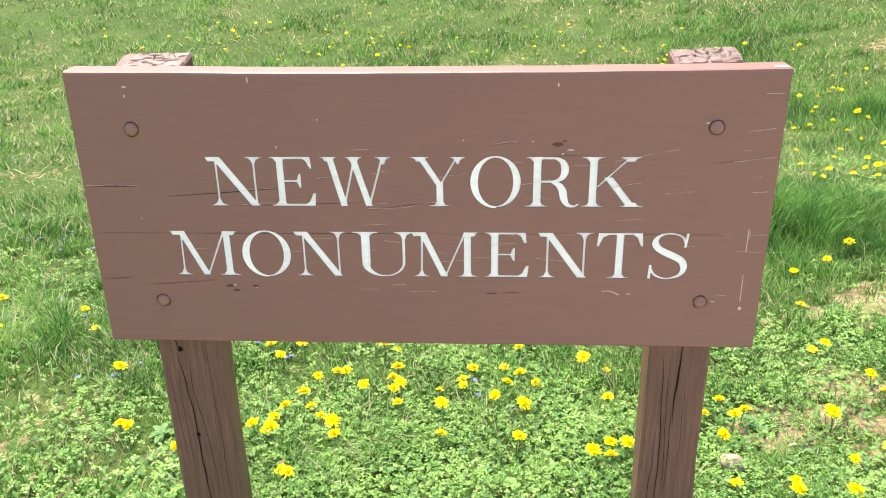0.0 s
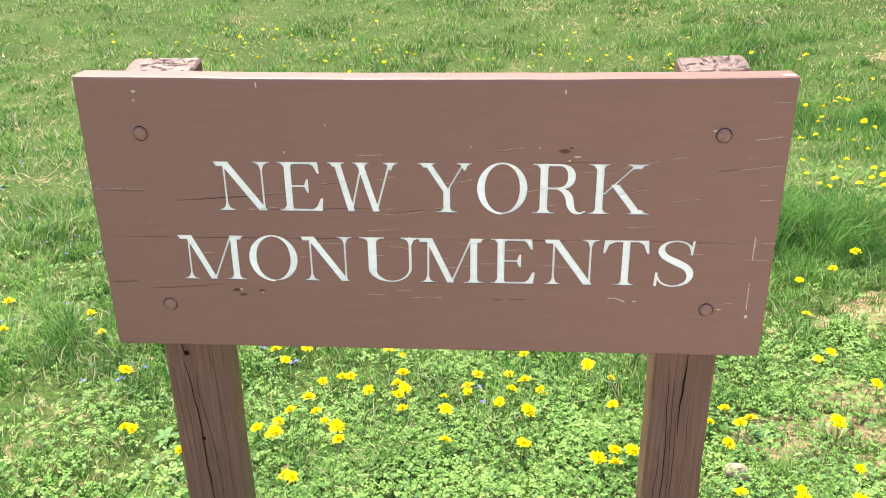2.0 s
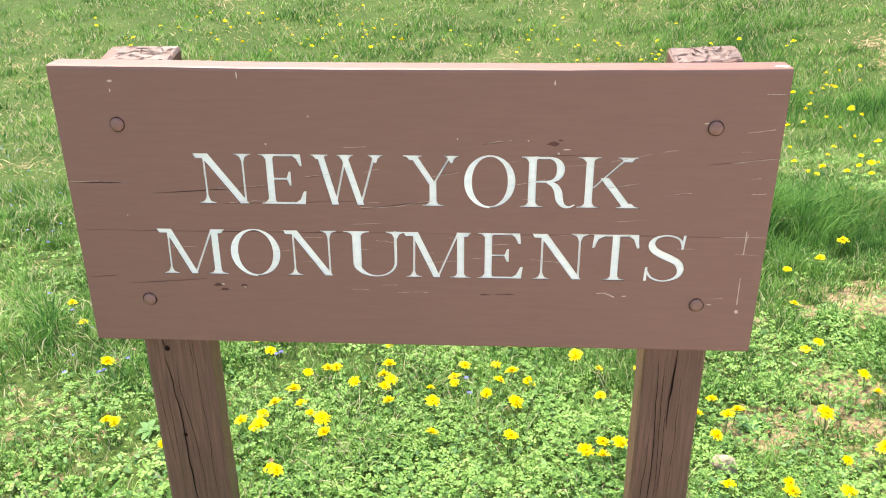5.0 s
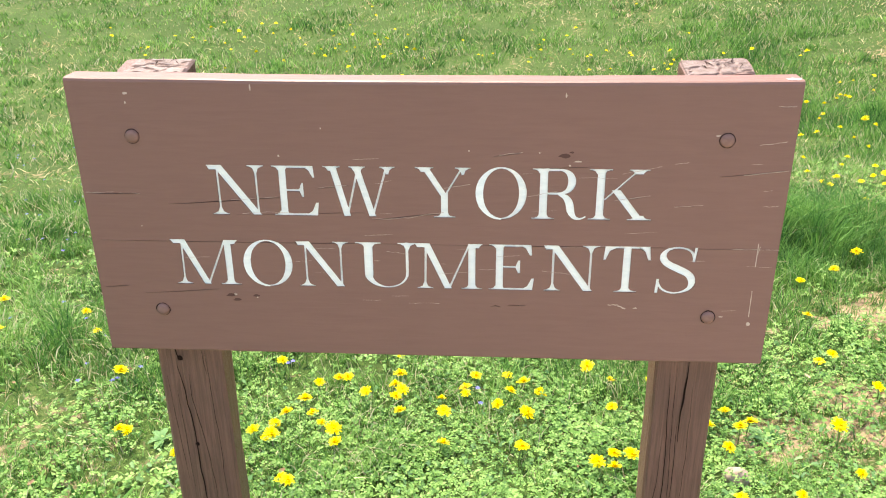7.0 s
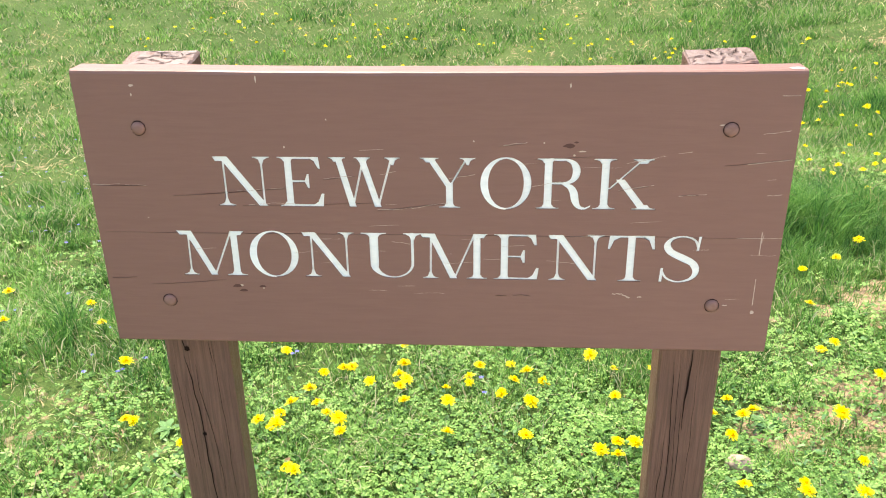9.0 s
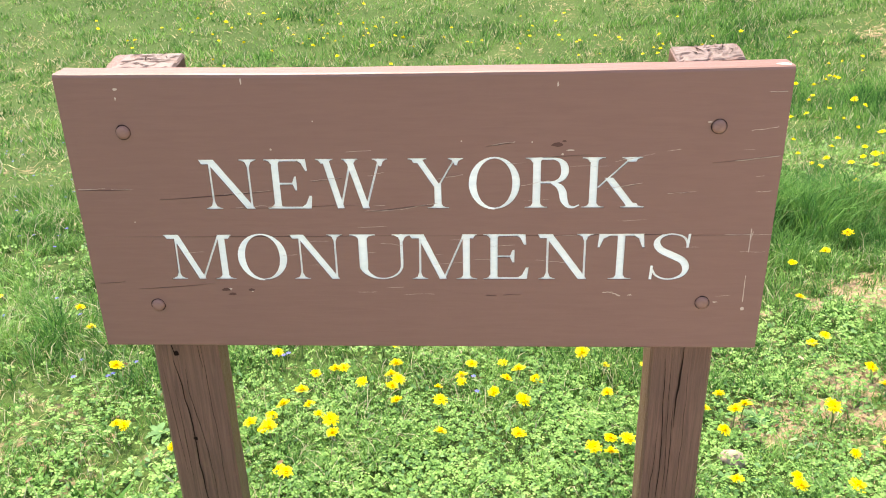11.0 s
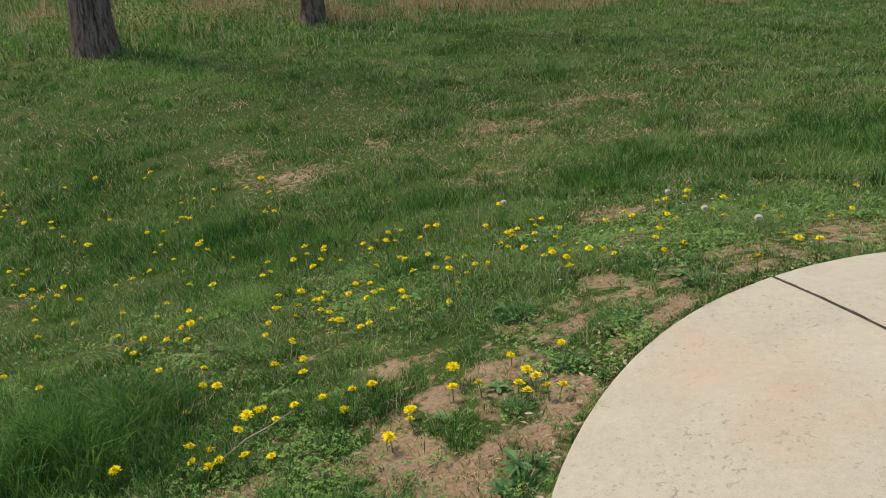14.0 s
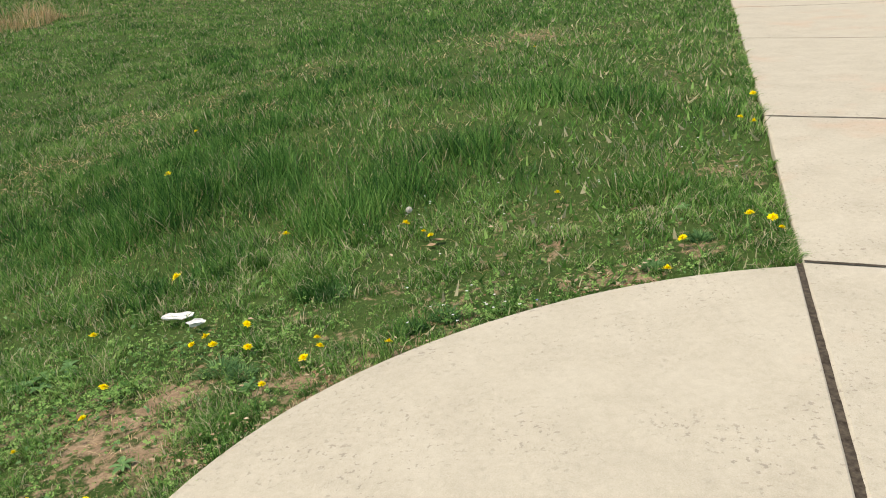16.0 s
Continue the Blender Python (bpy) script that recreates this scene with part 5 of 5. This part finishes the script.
def flower_head(radius, seed, closed=0.0):
    """Whorls of narrow, uneven strap petals round a raised tuft."""
    r = np.random.default_rng(seed)
    v, f = [], []
    for ring, (n, l, up) in enumerate(((21, 1.0, 0.10), (19, 0.86, 0.30), (14, 0.62, 0.62), (9, 0.4, 1.1))):
        up = up + closed
        for k in range(n):
            a = 6.283 * (k + 0.5 * ring + 0.75 * r.random()) / n
            ll = radius * l * (0.66 + 0.48 * r.random())
            w = radius * (0.078 + 0.034 * r.random())
            lift = up * (0.6 + 0.8 * r.random())
            c, s = math.cos(a), math.sin(a)
            b = len(v)
            for u, ww, z in ((0.06, 0.5, 0.0), (0.6, 1.0, 0.6), (1.0, 0.75, 0.85)):
                px, pz = ll * u / math.sqrt(1 + lift * lift), ll * z * lift + 0.0018 * ring
                v += [(px * c - w * ww * s, px * s + w * ww * c, pz), (px * c + w * ww * s, px * s - w * ww * c, pz)]
            f += [(b, b + 2, b + 3, b + 1), (b + 2, b + 4, b + 5, b + 3)]
    return v, f


def tube(points, radii, sides=5):
    v, f = [], []
    for k, (p, r) in enumerate(zip(points, radii)):
        p = Vector(p)
        t = (Vector(points[min(k + 1, len(points) - 1)]) - Vector(points[max(k - 1, 0)])).normalized()
        a = t.orthogonal().normalized()
        b = t.cross(a)
        for s in range(sides):
            q = 2 * math.pi * s / sides
            v.append(p + (a * math.cos(q) + b * math.sin(q)) * r)
        if k:
            for s in range(sides):
                f.append(((k - 1) * sides + s, (k - 1) * sides + (s + 1) % sides, k * sides + (s + 1) % sides, k * sides + s))
    f.append(tuple(range(sides))[::-1])
    f.append(tuple(range(len(v) - sides, len(v))))
    return v, f


def dandelion(variant):
    """A dandelion in bloom: a curved stem and a yellow head."""
    r = np.random.default_rng(100 + variant)
    high = (0.055, 0.062, 0.07, 0.055, 0.05)[variant]
    bx, by = r.normal(0, 0.005, 2)
    plant = empty("dandelion", 0, 0, 0)
    v, f = tube([(0, 0, -0.02), (bx * 0.3, by * 0.3, high * 0.5), (bx, by, high)], (0.0022, 0.002, 0.0018))
    mesh_object("stem", v, f, stem_mat, plant)
    v, f = flower_head((0.022, 0.0205, 0.023, 0.0195, 0.0215)[variant], variant, (0, 0.08, 0, 0.15, 0.1)[variant])
    head = mesh_object("flower_head", v, f, petal_mat, plant)
    head.matrix_local = pose(bx, by, high, float(r.normal(0, 16)), float(r.normal(0, 16)), 0)
    v = [(0.0062 * s * math.cos(a), 0.0062 * s * math.sin(a), z) for s, z in ((1, 0.004), (0.6, 0.0085)) for a in np.linspace(0, 6.283, 9)[:-1]]
    f = [(k, (k + 1) % 8, 8 + (k + 1) % 8, 8 + k) for k in range(8)] + [tuple(range(8, 16))]
    mesh_object("centre", v, f, core_mat, head)
    return tagged(plant, "yellow dandelion in bloom on a short stem", "dandelion", "dandelions in the lawn")


kinds = [dandelion(k) for k in range(5)]
placed = 0
ZONES = (BY_SIGN, BEHIND_SIGN, IN_LAWN, OUT_ON_LAWN, BY_LANDING, ROUND_LANDING, FAR_BANK)
for zone in ZONES + (MEADOW[:20],):
    for x, y in zone:
        if bool(paved(x, y, 0.0)):
            continue
        k = placed % 5
        far = float(smooth(3.0, 7.0, reach(x, y)))
        z, s = float(land(x, y)) + 0.4 * float(tall(x, y)) + 0.03 * far - 0.006, float((0.85 + 0.36 * rng.random()) * (1 + 0.4 * far))
        turn = float(rng.random() * 360)
        if placed < 5:
            plant = kinds[k]
            plant.matrix_basis = pose(x, y, z, 0, 0, turn)
        else:
            plant = copy_thing(kinds[k], pose(x, y, z, float(rng.normal(0, 6)), float(rng.normal(0, 6)), turn) @ Matrix.Scale(s, 4))
            plant.matrix_basis = pose(x, y, z, float(rng.normal(0, 6)), float(rng.normal(0, 6)), turn) @ Matrix.Scale(s, 4)
        placed += 1


# more of them, too close together to tell apart
_r = np.random.default_rng(91)
_V, _F, _SV, _SF = [], [], [], []
for zone, spread, share in ((OUT_ON_LAWN, 0.4, 1.3), (BY_LANDING, 0.16, 0.8), (IN_LAWN, 0.25, 0.6), (FAR_BANK, 0.4, 1.6), (MEADOW, 0.5, 1.6)):
    for x0, y0 in zone:
        for _ in range(int(share + _r.random())):
            x, y = float(x0 + _r.normal(0, spread)), float(y0 + _r.normal(0, spread))
            if bool(paved(x, y, 0.05)) or y < 1.5:
                continue
            far = float(smooth(3.0, 7.0, reach(x, y)))
            v, f = flower_head(0.0205 * (1 + 0.2 * far), int(_r.integers(0, 99)), float(_r.choice([0, 0, 0.1, 0.15])))
            high = float(land(x, y)) + 0.046 + 0.05 * far + 0.5 * float(tall(x, y))
            m = pose(x, y, high, float(_r.normal(0, 10)), float(_r.normal(0, 10)), float(_r.random() * 360))
            b = len(_V)
            _V += [m @ Vector(p) for p in v]
            _F += [tuple(b + i for i in q) for q in f]
            v, f = tube([(x, y, high - 0.07), (x + 0.004, y, high - 0.03), (x, y, high + 0.001)], (0.002, 0.002, 0.0018), 4)
            b = len(_SV)
            _SV += v
            _SF += [tuple(b + i for i in q) for q in f]
tagged(mesh_object("dandelion_stems", _SV, _SF, stem_mat), "thin green dandelion stems", "stems", kind="stuff")
tagged(mesh_object("dandelions", _V, _F, petal_mat), "drift of small yellow dandelions in the lawn", "dandelions", kind="stuff")


def seed_head(x, y, high):
    """A dandelion clock: a ball of fine rays on a stem."""
    z = float(land(x, y))
    plant = empty("dandelion_clock", x, y, z)
    v, f = tube([(0, 0, -0.02), (0.008, 0, high * 0.5), (0, 0, high)], (0.002, 0.0018, 0.0016))
    mesh_object("stem", v, f, stem_mat, plant)
    v, f = [], []
    for k in range(150):
        t = k + 0.5
        ph, th = math.acos(1 - 2 * t / 150), math.pi * (1 + 5 ** 0.5) * t
        d = Vector((math.sin(ph) * math.cos(th), math.sin(ph) * math.sin(th), math.cos(ph)))
        a = d.orthogonal().normalized()
        b = d.cross(a)
        c, e = Vector((0, 0, high)) + d * 0.003, Vector((0, 0, high)) + d * 0.021
        n = len(v)
        v += [c, e - a * 0.0035, e + a * 0.0035, e - b * 0.0035, e + b * 0.0035]
        f += [(n, n + 1, n + 2), (n, n + 3, n + 4)]
    mesh_object("seed_ball", v, f, puff_mat, plant, "white fluffy seed ball")
    tagged(plant, "white dandelion seed clock on a thin stem", "dandelion clock", "dandelion clocks")


for x, y, h in ((5.0, 4.05, 0.13), (5.6, 3.0, 0.13), (5.15, 1.95, 0.1), (5.25, 2.4, 0.11), (8.0, 0.75, 0.09)):
    seed_head(x, y, h)


def tiny_flowers(name, cx, cy, spread, count, size, high, material, seed, label, category):
    """A drift of tiny five-petalled flowers."""
    r = np.random.default_rng(seed)
    v, f = [], []
    for _ in range(count):
        x, y = cx + r.normal(0, spread), cy + r.normal(0, spread)
        if bool(paved(x, y, 0.02)):
            continue
        z, a0 = float(land(x, y)) + high * (0.7 + 0.5 * r.random()), r.random() * 6.28
        for k in range(5):
            a, n = a0 + k * 1.257, len(v)
            c, s = math.cos(a), math.sin(a)
            v += [(x, y, z), (x + size * (0.7 * c - 0.35 * s), y + size * (0.7 * s + 0.35 * c), z + size * 0.3), (x + size * c, y + size * s, z + size * 0.15), (x + size * (0.7 * c + 0.35 * s), y + size * (0.7 * s - 0.35 * c), z + size * 0.3)]
            f.append((n, n + 1, n + 2, n + 3))
    tagged(mesh_object(name, v, f, material), label, category, kind="stuff")


for k, (x, y, s, n) in enumerate(((-1.22, 1.1, 0.10, 4), (-1.74, 1.5, 0.2, 8), (-0.68, 1.24, 0.05, 3), (0.1, 1.0, 0.03, 2), (0.68, 1.75, 0.1, 14), (-2.3, 2.6, 0.5, 26), (-3.4, 4.5, 0.7, 20), (1.0, 3.6, 0.4, 6), (6.3, -0.05, 0.06, 6))):
    tiny_flowers("violets", x, y, s, n, 0.0095, 0.05, violet_mat, 200 + k, "small blue-violet flowers scattered in the grass", "violets")
for k, (x, y, s, n) in enumerate(((6.35, 0.15, 0.15, 16), (8.0, 0.3, 0.5, 24), (8.6, -0.9, 0.5, 30), (5.6, 3.2, 0.5, 26), (4.6, 2.6, 0.5, 16))):
    tiny_flowers("white_flowers", x, y, s, n, 0.008, 0.06, white_petal_mat, 220 + k, "tiny white flowers in the short grass", "flowers")

# ---- small things on the lawn ----
bm = bmesh.new()
bmesh.ops.create_icosphere(bm, subdivisions=3, radius=0.036)
for v in bm.verts:
    n = 1 + 0.25 * (noise.noise(v.co * 30) + 0.5 * noise.noise(v.co * 80))
    v.co = Vector((v.co.x * 1.15 * n, v.co.y * 0.9 * n, v.co.z * 0.8 * n))
rock = part("rock", bm, stone_mat, None, "", True)
rock.location = (0.82, 0.62, float(land(0.82, 0.62)) + 0.012)
tagged(rock, "small rounded tan fieldstone on the bare soil", "rock")
v, f = tube([(2.05, 1.93, float(land(2.05, 1.93)) + 0.035), (2.15, 1.96, float(land(2.15, 1.96)) + 0.05), (2.24, 1.965, float(land(2.24, 1.96)) + 0.052), (2.35, 1.99, float(land(2.35, 1.99)) + 0.06)], (0.004, 0.0045, 0.004, 0.002), 7)
tagged(mesh_object("twig", v, f, twig_mat), "thin dry twig lying in the grass", "twig")


def scrap(x, y, l, w, turn, seed):
    """A crumpled scrap of white paper."""
    r = np.random.default_rng(seed)
    bm = bmesh.new()
    bmesh.ops.create_grid(bm, x_segments=8, y_segments=5, size=0.5)
    for q in bm.verts:
        edge = max(abs(q.co.x), abs(q.co.y)) > 0.49
        q.co = Vector((q.co.x * l + r.normal(0, 0.004), q.co.y * w + r.normal(0, 0.004), 0.016 * noise.noise(Vector((q.co.x * 3 + seed, q.co.y * 3, 0))) + (0.01 if edge else 0)))
    geom = bmesh.ops.solidify(bm, geom=bm.faces[:], thickness=0.0012)
    ob = part("litter", bm, paper_mat)
    ob.matrix_world = pose(x, y, float(land(x, y)) + 0.038, 4, -3, turn)
    return tagged(ob, "crumpled scrap of white paper lying in the grass", "litter")


scrap(6.81, 1.885, 0.055, 0.165, 12, 1)
scrap(6.68, 1.735, 0.05, 0.08, 35, 2)


def dead_leaves(name, places, size, seed):
    r = np.random.default_rng(seed)
    v, f = [], []
    for x, y in places:
        z, a, s = float(land(x, y)) + 0.012 + 0.03 * r.random(), r.random() * 6.28, size * (0.5 + r.random())
        c, q, n = math.cos(a), math.sin(a), len(v)
        for u, w, h in ((-1, 0, 0.1), (-0.3, -0.45, 0.3), (0.5, -0.35, 0.25), (1, 0, 0.35), (0.5, 0.35, 0.4), (-0.3, 0.45, 0.35), (0, 0, 0)):
            v.append((x + s * (u * c - w * q), y + s * (u * q + w * c), z + s * h * (0.6 + 0.8 * r.random())))
        f += [(n + 6, n + k, n + (k + 1) % 6) for k in range(6)]
    return tagged(mesh_object(name, v, f, deadleaf_mat), "curled tan dead leaves and bits of straw on the lawn", "leaves", kind="stuff")


x, y, d = scatter(5200, 1.5, 17, 0.9, 51)
_ok = rng.random(len(x)) < 0.15 + 0.5 * bare(x, y) + 0.55 * thin(x, y)
dead_leaves("dead_leaves", list(zip(x[_ok], y[_ok])), 0.012, 52)
dead_leaves("dead_leaves", [(7.5, 0.57), (7.55, 0.53), (7.4, 0.8)] + [(12.6 + 3.5 * rng.random(), 15.6 + 1.6 * rng.random()) for _ in range(170)], 0.04, 53)
# thatch: straw lying on the soil
x, y, d = scatter(90000, 1.4, 14, 1.1, 55)
_ok = rng.random(len(x)) < 0.10 + 0.35 * smooth(0.5, 0.8, vnoise(x, y, 0.45, 12.0)) + 0.9 * bare(x, y) + 0.75 * thin(x, y)
x, y, d = x[_ok], y[_ok], d[_ok]
tagged(blades("thatch", x, y, np.full(len(x), 0.018) + 0.03 * smooth(4, 9, d), 0.0024 * np.maximum(1, d / 2.5), 2.6, straw_mat, 56, 0.2), "dry straw thatch lying on the bare soil", "thatch", kind="stuff")


# ---- the wood ----
def tree(x, y, girth, high, seed, lean=(0.0, 0.0), crown=True):
    """A pine: tapered furrowed trunk with root flare, limbs and an open crown of needle clumps."""
    r = np.random.default_rng(seed)
    t = empty("tree", x, y, float(land(x, y)))
    v, f = [], []
    sides, n = 28, 26
    for k in range(n + 1):
        s = (k / n) ** 1.5
        z = -0.15 + s * high
        rad = girth / 2 * ((1 - 0.75 * s) + 0.30 * math.exp(-(z + 0.15) / 0.28))
        for q in range(sides):
            a = 2 * math.pi * q / sides
            ridge = 1 + 0.05 * noise.noise(Vector((math.cos(a) * 4, math.sin(a) * 4, z * 1.2 + seed))) + 0.03 * noise.noise(Vector((math.cos(a) * 12, math.sin(a) * 12, z * 2 + seed)))
            if z < 0.4:
                ridge += 0.14 * max(0, math.sin(a * 5 + seed)) * (0.4 - max(z, 0)) / 0.4
            v.append((rad * ridge * math.cos(a) + lean[0] * z, rad * ridge * math.sin(a) + lean[1] * z, z))
        if k:
            for q in range(sides):
                f.append(((k - 1) * sides + q, (k - 1) * sides + (q + 1) % sides, k * sides + (q + 1) % sides, k * sides + q))
    f.append(tuple(range(len(v) - sides, len(v))))
    mesh_object("trunk", v, f, bark, t, "furrowed grey-brown bark", True)
    if crown:
        P, T = [], []
        for k in range(11):
            z0 = high * (0.55 + 0.42 * k / 11)
            a = k * 2.4 + r.random()
            l = high * (0.20 - 0.012 * k) * (0.8 + 0.4 * r.random())
            end = Vector((math.cos(a) * l, math.sin(a) * l, z0 + l * (0.25 + 0.2 * r.random())))
            vv, ff = tube([(lean[0] * z0, lean[1] * z0, z0), end * 0.5 + Vector((0, 0, z0 * 0.5 - 0.1)), end], (girth * 0.12, girth * 0.07, girth * 0.02), 6)
            mesh_object("limb", vv, ff, bark, t)
            for _ in range(8):
                c = end * (0.55 + 0.5 * r.random()) + Vector((r.normal(0, 0.35), r.normal(0, 0.35), r.normal(0, 0.25)))
                c.z = end.z + r.normal(0, 0.4)
                for _ in range(9):
                    d = Vector((r.normal(), r.normal(), r.normal() + 0.4)).normalized() * (0.22 + 0.2 * r.random())
                    w = d.orthogonal().normalized() * 0.03
                    b = len(P)
                    P += [c - w, c + w, c + d]
                    T.append((b, b + 1, b + 2))
        mesh_object("crown", P, T, needle_mat, t, "open crown of dark green needle clumps")
    return tagged(t, "tall pine with furrowed grey-brown bark in rough grass", "tree", "trees of the wood")


near_trees = [tree(4.77, 15.73, 0.74, 17, 1), tree(9.45, 16.44, 0.52, 15, 2), tree(11.16, 22.7, 0.52, 16, 3), tree(7.0, 24.8, 0.60, 18, 4), tree(16.45, 27.66, 0.34, 13, 5), tree(15.4, 27.8, 0.3, 13, 6), tree(10.6, 24.4, 0.36, 14, 7)]
for x, y, s in ((22.67, 31.9, 1.05), (24.32, 29.0, 0.85), (27.5, 29.6, 0.62), (20.3, 31.0, 0.6), (18.9, 33.5, 0.8)):
    copy_thing(near_trees[1], pose(x, y, float(land(x, y)), 0, 0, x * 50) @ Matrix.Scale(s, 4))
copy_thing(near_trees[0], pose(29.6, 27.9, float(land(29.6, 27.9)), 0, 0, 130) @ Matrix.Scale(1.6, 4))
_r = np.random.default_rng(77)
_done = []
while len(_done) < 60:
    x, y = float(-8 + 52 * _r.random()), float(26 + 34 * _r.random())
    if 0.55 * x + 0.83 * y < 31 or any((x - a) ** 2 + (y - b) ** 2 < 2.5 for a, b in _done):
        continue
    _done.append((x, y))
    copy_thing(near_trees[len(_done) % 7], pose(x, y, float(land(x, y)), float(_r.normal(0, 2)), float(_r.normal(0, 2)), float(_r.random() * 360)) @ Matrix.Scale(float(0.55 + 0.5 * _r.random()), 4))


def leaf_cloud(name, centres, per, size, material, seed, label, category):
    """Twiggy undergrowth: loose clouds of small pointed leaves."""
    r = np.random.default_rng(seed)
    C = np.repeat(np.array(centres), per, 0)
    n = len(C)
    g = r.normal(0, 0.42, (n, 3))
    P0 = C[:, :3] + g * C[:, 3:4] * np.array([1, 1, 0.7])
    P0[:, 2] = np.maximum(P0[:, 2], land(P0[:, 0], P0[:, 1]) + 0.02)
    d, e = r.normal(0, 1, (n, 3)), r.normal(0, 1, (n, 3))
    d /= np.linalg.norm(d, axis=1)[:, None]
    e = np.cross(d, e)
    e /= np.linalg.norm(e, axis=1)[:, None]
    s = size * (0.5 + r.random((n, 1)))
    P = np.stack([P0 - d * s, P0 + e * s * 0.45, P0 + d * s, P0 - e * s * 0.45], 1).reshape(-1, 3)
    return tagged(big_mesh(name, P, np.arange(4 * n).reshape(-1, 4), 4, material), label, category, kind="stuff")


_c = []
for _ in range(120):
    x, y = float(-6 + 48 * _r.random()), float(27 + 26 * _r.random())
    if 0.55 * x + 0.83 * y < 31.5:
        continue
    h = 0.8 + 1.6 * _r.random()
    _c.append((x, y, float(land(x, y)) + 0.7 * h * _r.random() + 0.3, h))
leaf_cloud("undergrowth", _c, 420, 0.11, shrub_mat, 81, "dark green undergrowth between the trunks of the wood", "undergrowth")
_c = [(float(6.3 + _r.normal(0, 0.5)), float(17.0 + _r.normal(0, 0.4)), 0.63 + 0.15 + 0.75 * _r.random(), 0.32) for _ in range(9)]
leaf_cloud("sapling_leaves", _c, 80, 0.035, clover_mat, 82, "thin sapling shrubs with small pale green leaves", "shrub")
_c = [(float(2.5 + 9 * _r.random()), float(16.6 + 3.5 * _r.random()), 0.0, 0.45) for _ in range(60)]
_c = [(a, b, float(land(a, b)) + 0.15, d) for a, b, _, d in _c]
leaf_cloud("brambles", _c, 120, 0.035, clover_mat, 83, "knee-high weeds and brambles at the wood's edge", "weeds")
# far woodland edge that closes the view
_v, _f = [], []
for k in range(121):
    a = radians(-30 + 160 * k / 120)
    rr = 62 + 5 * math.sin(k * 0.7)
    x, y = rr * math.cos(a), rr * math.sin(a)
    for q in range(7):
        _v.append((x + 2 * math.sin(k * 2.1 + q), y + 2 * math.cos(k * 1.7 + q), float(land(x, y)) - 0.5 + q * 2.6 + (1.5 * math.sin(k * 1.3) if q == 6 else 0)))
    if k:
        for q in range(6):
            b = (k - 1) * 7 + q
            _f.append((b, b + 7, b + 8, b + 1))
_far = Mat("far_woodland")
_far.base(_far.ramp(_far.noise(_far.coords((1, 1, 0.4)), 1.1, 6, 0.7), (0.3, (0.03, 0.033, 0.022)), (0.55, (0.08, 0.09, 0.056)), (0.8, (0.17, 0.19, 0.115))), 0.95, 0.05)
tagged(mesh_object("backdrop_wood", _v, _f, _far.m), "dark far edge of the wood", "backdrop", kind="structure")


# worn strip between the sign and the landing: sparse grass, broad weeds and straw
_r = np.random.default_rng(301)
x, y = 0.95 + 1.75 * _r.random(30000), -0.9 + 2.2 * _r.random(30000)
_ok = ~paved(x, y, 0.01)
x, y = x[_ok], y[_ok]
_g = 0.55 * vnoise(x, y, 0.11, 21.0) + 0.45 * vnoise(x, y, 0.3, 17.0)
_k = _r.random(len(x)) < 0.14 + 0.75 * smooth(0.45, 0.72, _g)
tagged(blades("lawn_grass", x[_k], y[_k], 0.018 + 0.03 * _g[_k], np.full(int(_k.sum()), 0.0034), 1.1, grass_mat, 302), "short sparse grass on worn soil beside the landing", "grass", kind="stuff")
_k = (_r.random(len(x)) < 0.16 * smooth(0.45, 0.62, vnoise(x, y, 0.16, 31.0)))
tagged(trefoils("clover", x[_k], y[_k], 0.010 + 0.022 * vnoise(x[_k], y[_k], 0.16), 0.010 + 0.006 * vnoise(x[_k], y[_k], 0.05, 2.0), clover_mat, 303), "low pale green broad-leaved weeds on worn soil", "weeds", kind="stuff")
_k = _r.random(len(x)) < 0.32
tagged(blades("thatch", x[_k], y[_k], np.full(int(_k.sum()), 0.016), np.full(int(_k.sum()), 0.0022), 2.6, straw_mat, 304, 0.2), "dry straw lying on worn soil", "thatch", kind="stuff")

# blades and crumbs of soil that lean over the edge of the concrete
_r = np.random.default_rng(401)
_a = np.radians(PAD_AXIS + _r.uniform(-100, 92, 5200))
_q = pad_reach(np.degrees(_a)) + 0.004 + 0.03 * _r.random(5200) ** 1.5
x, y = PAD_X + _q * np.cos(_a), PAD_Y + _q * np.sin(_a)
_e = 6.6 + 12 * _r.random(7000) ** 1.6
x, y = np.concatenate([x, _e]), np.concatenate([y, walk_edge(_e) + 0.004 + 0.05 * _r.random(7000) ** 1.5])
_g = vnoise(x, y, 0.12, 71.0)
_k = (_r.random(len(x)) < smooth(0.38, 0.7, _g)) & ~paved(x, y, 0.001)
tagged(blades("edge_grass", x[_k], y[_k], 0.022 + 0.045 * _g[_k] ** 2 * np.where(x[_k] > 6.6, 1.5, 1.0), 0.0032 * np.maximum(1, reach(x[_k], y[_k]) / 2.6), 1.2, grass_mat, 402), "short grass leaning over the concrete edge", "grass", kind="stuff")
_a = np.radians(PAD_AXIS + _r.uniform(-95, 92, 900))
_q = pad_reach(np.degrees(_a)) + 0.01 + 0.28 * _r.random(900) ** 1.4
x, y = PAD_X + _q * np.cos(_a), PAD_Y + _q * np.sin(_a)
_k = ~paved(x, y, 0.012) & (vnoise(x, y, 0.3, 91.0) > 0.42)
dead_leaves("mulch", list(zip(x[_k], y[_k])), 0.011, 403)
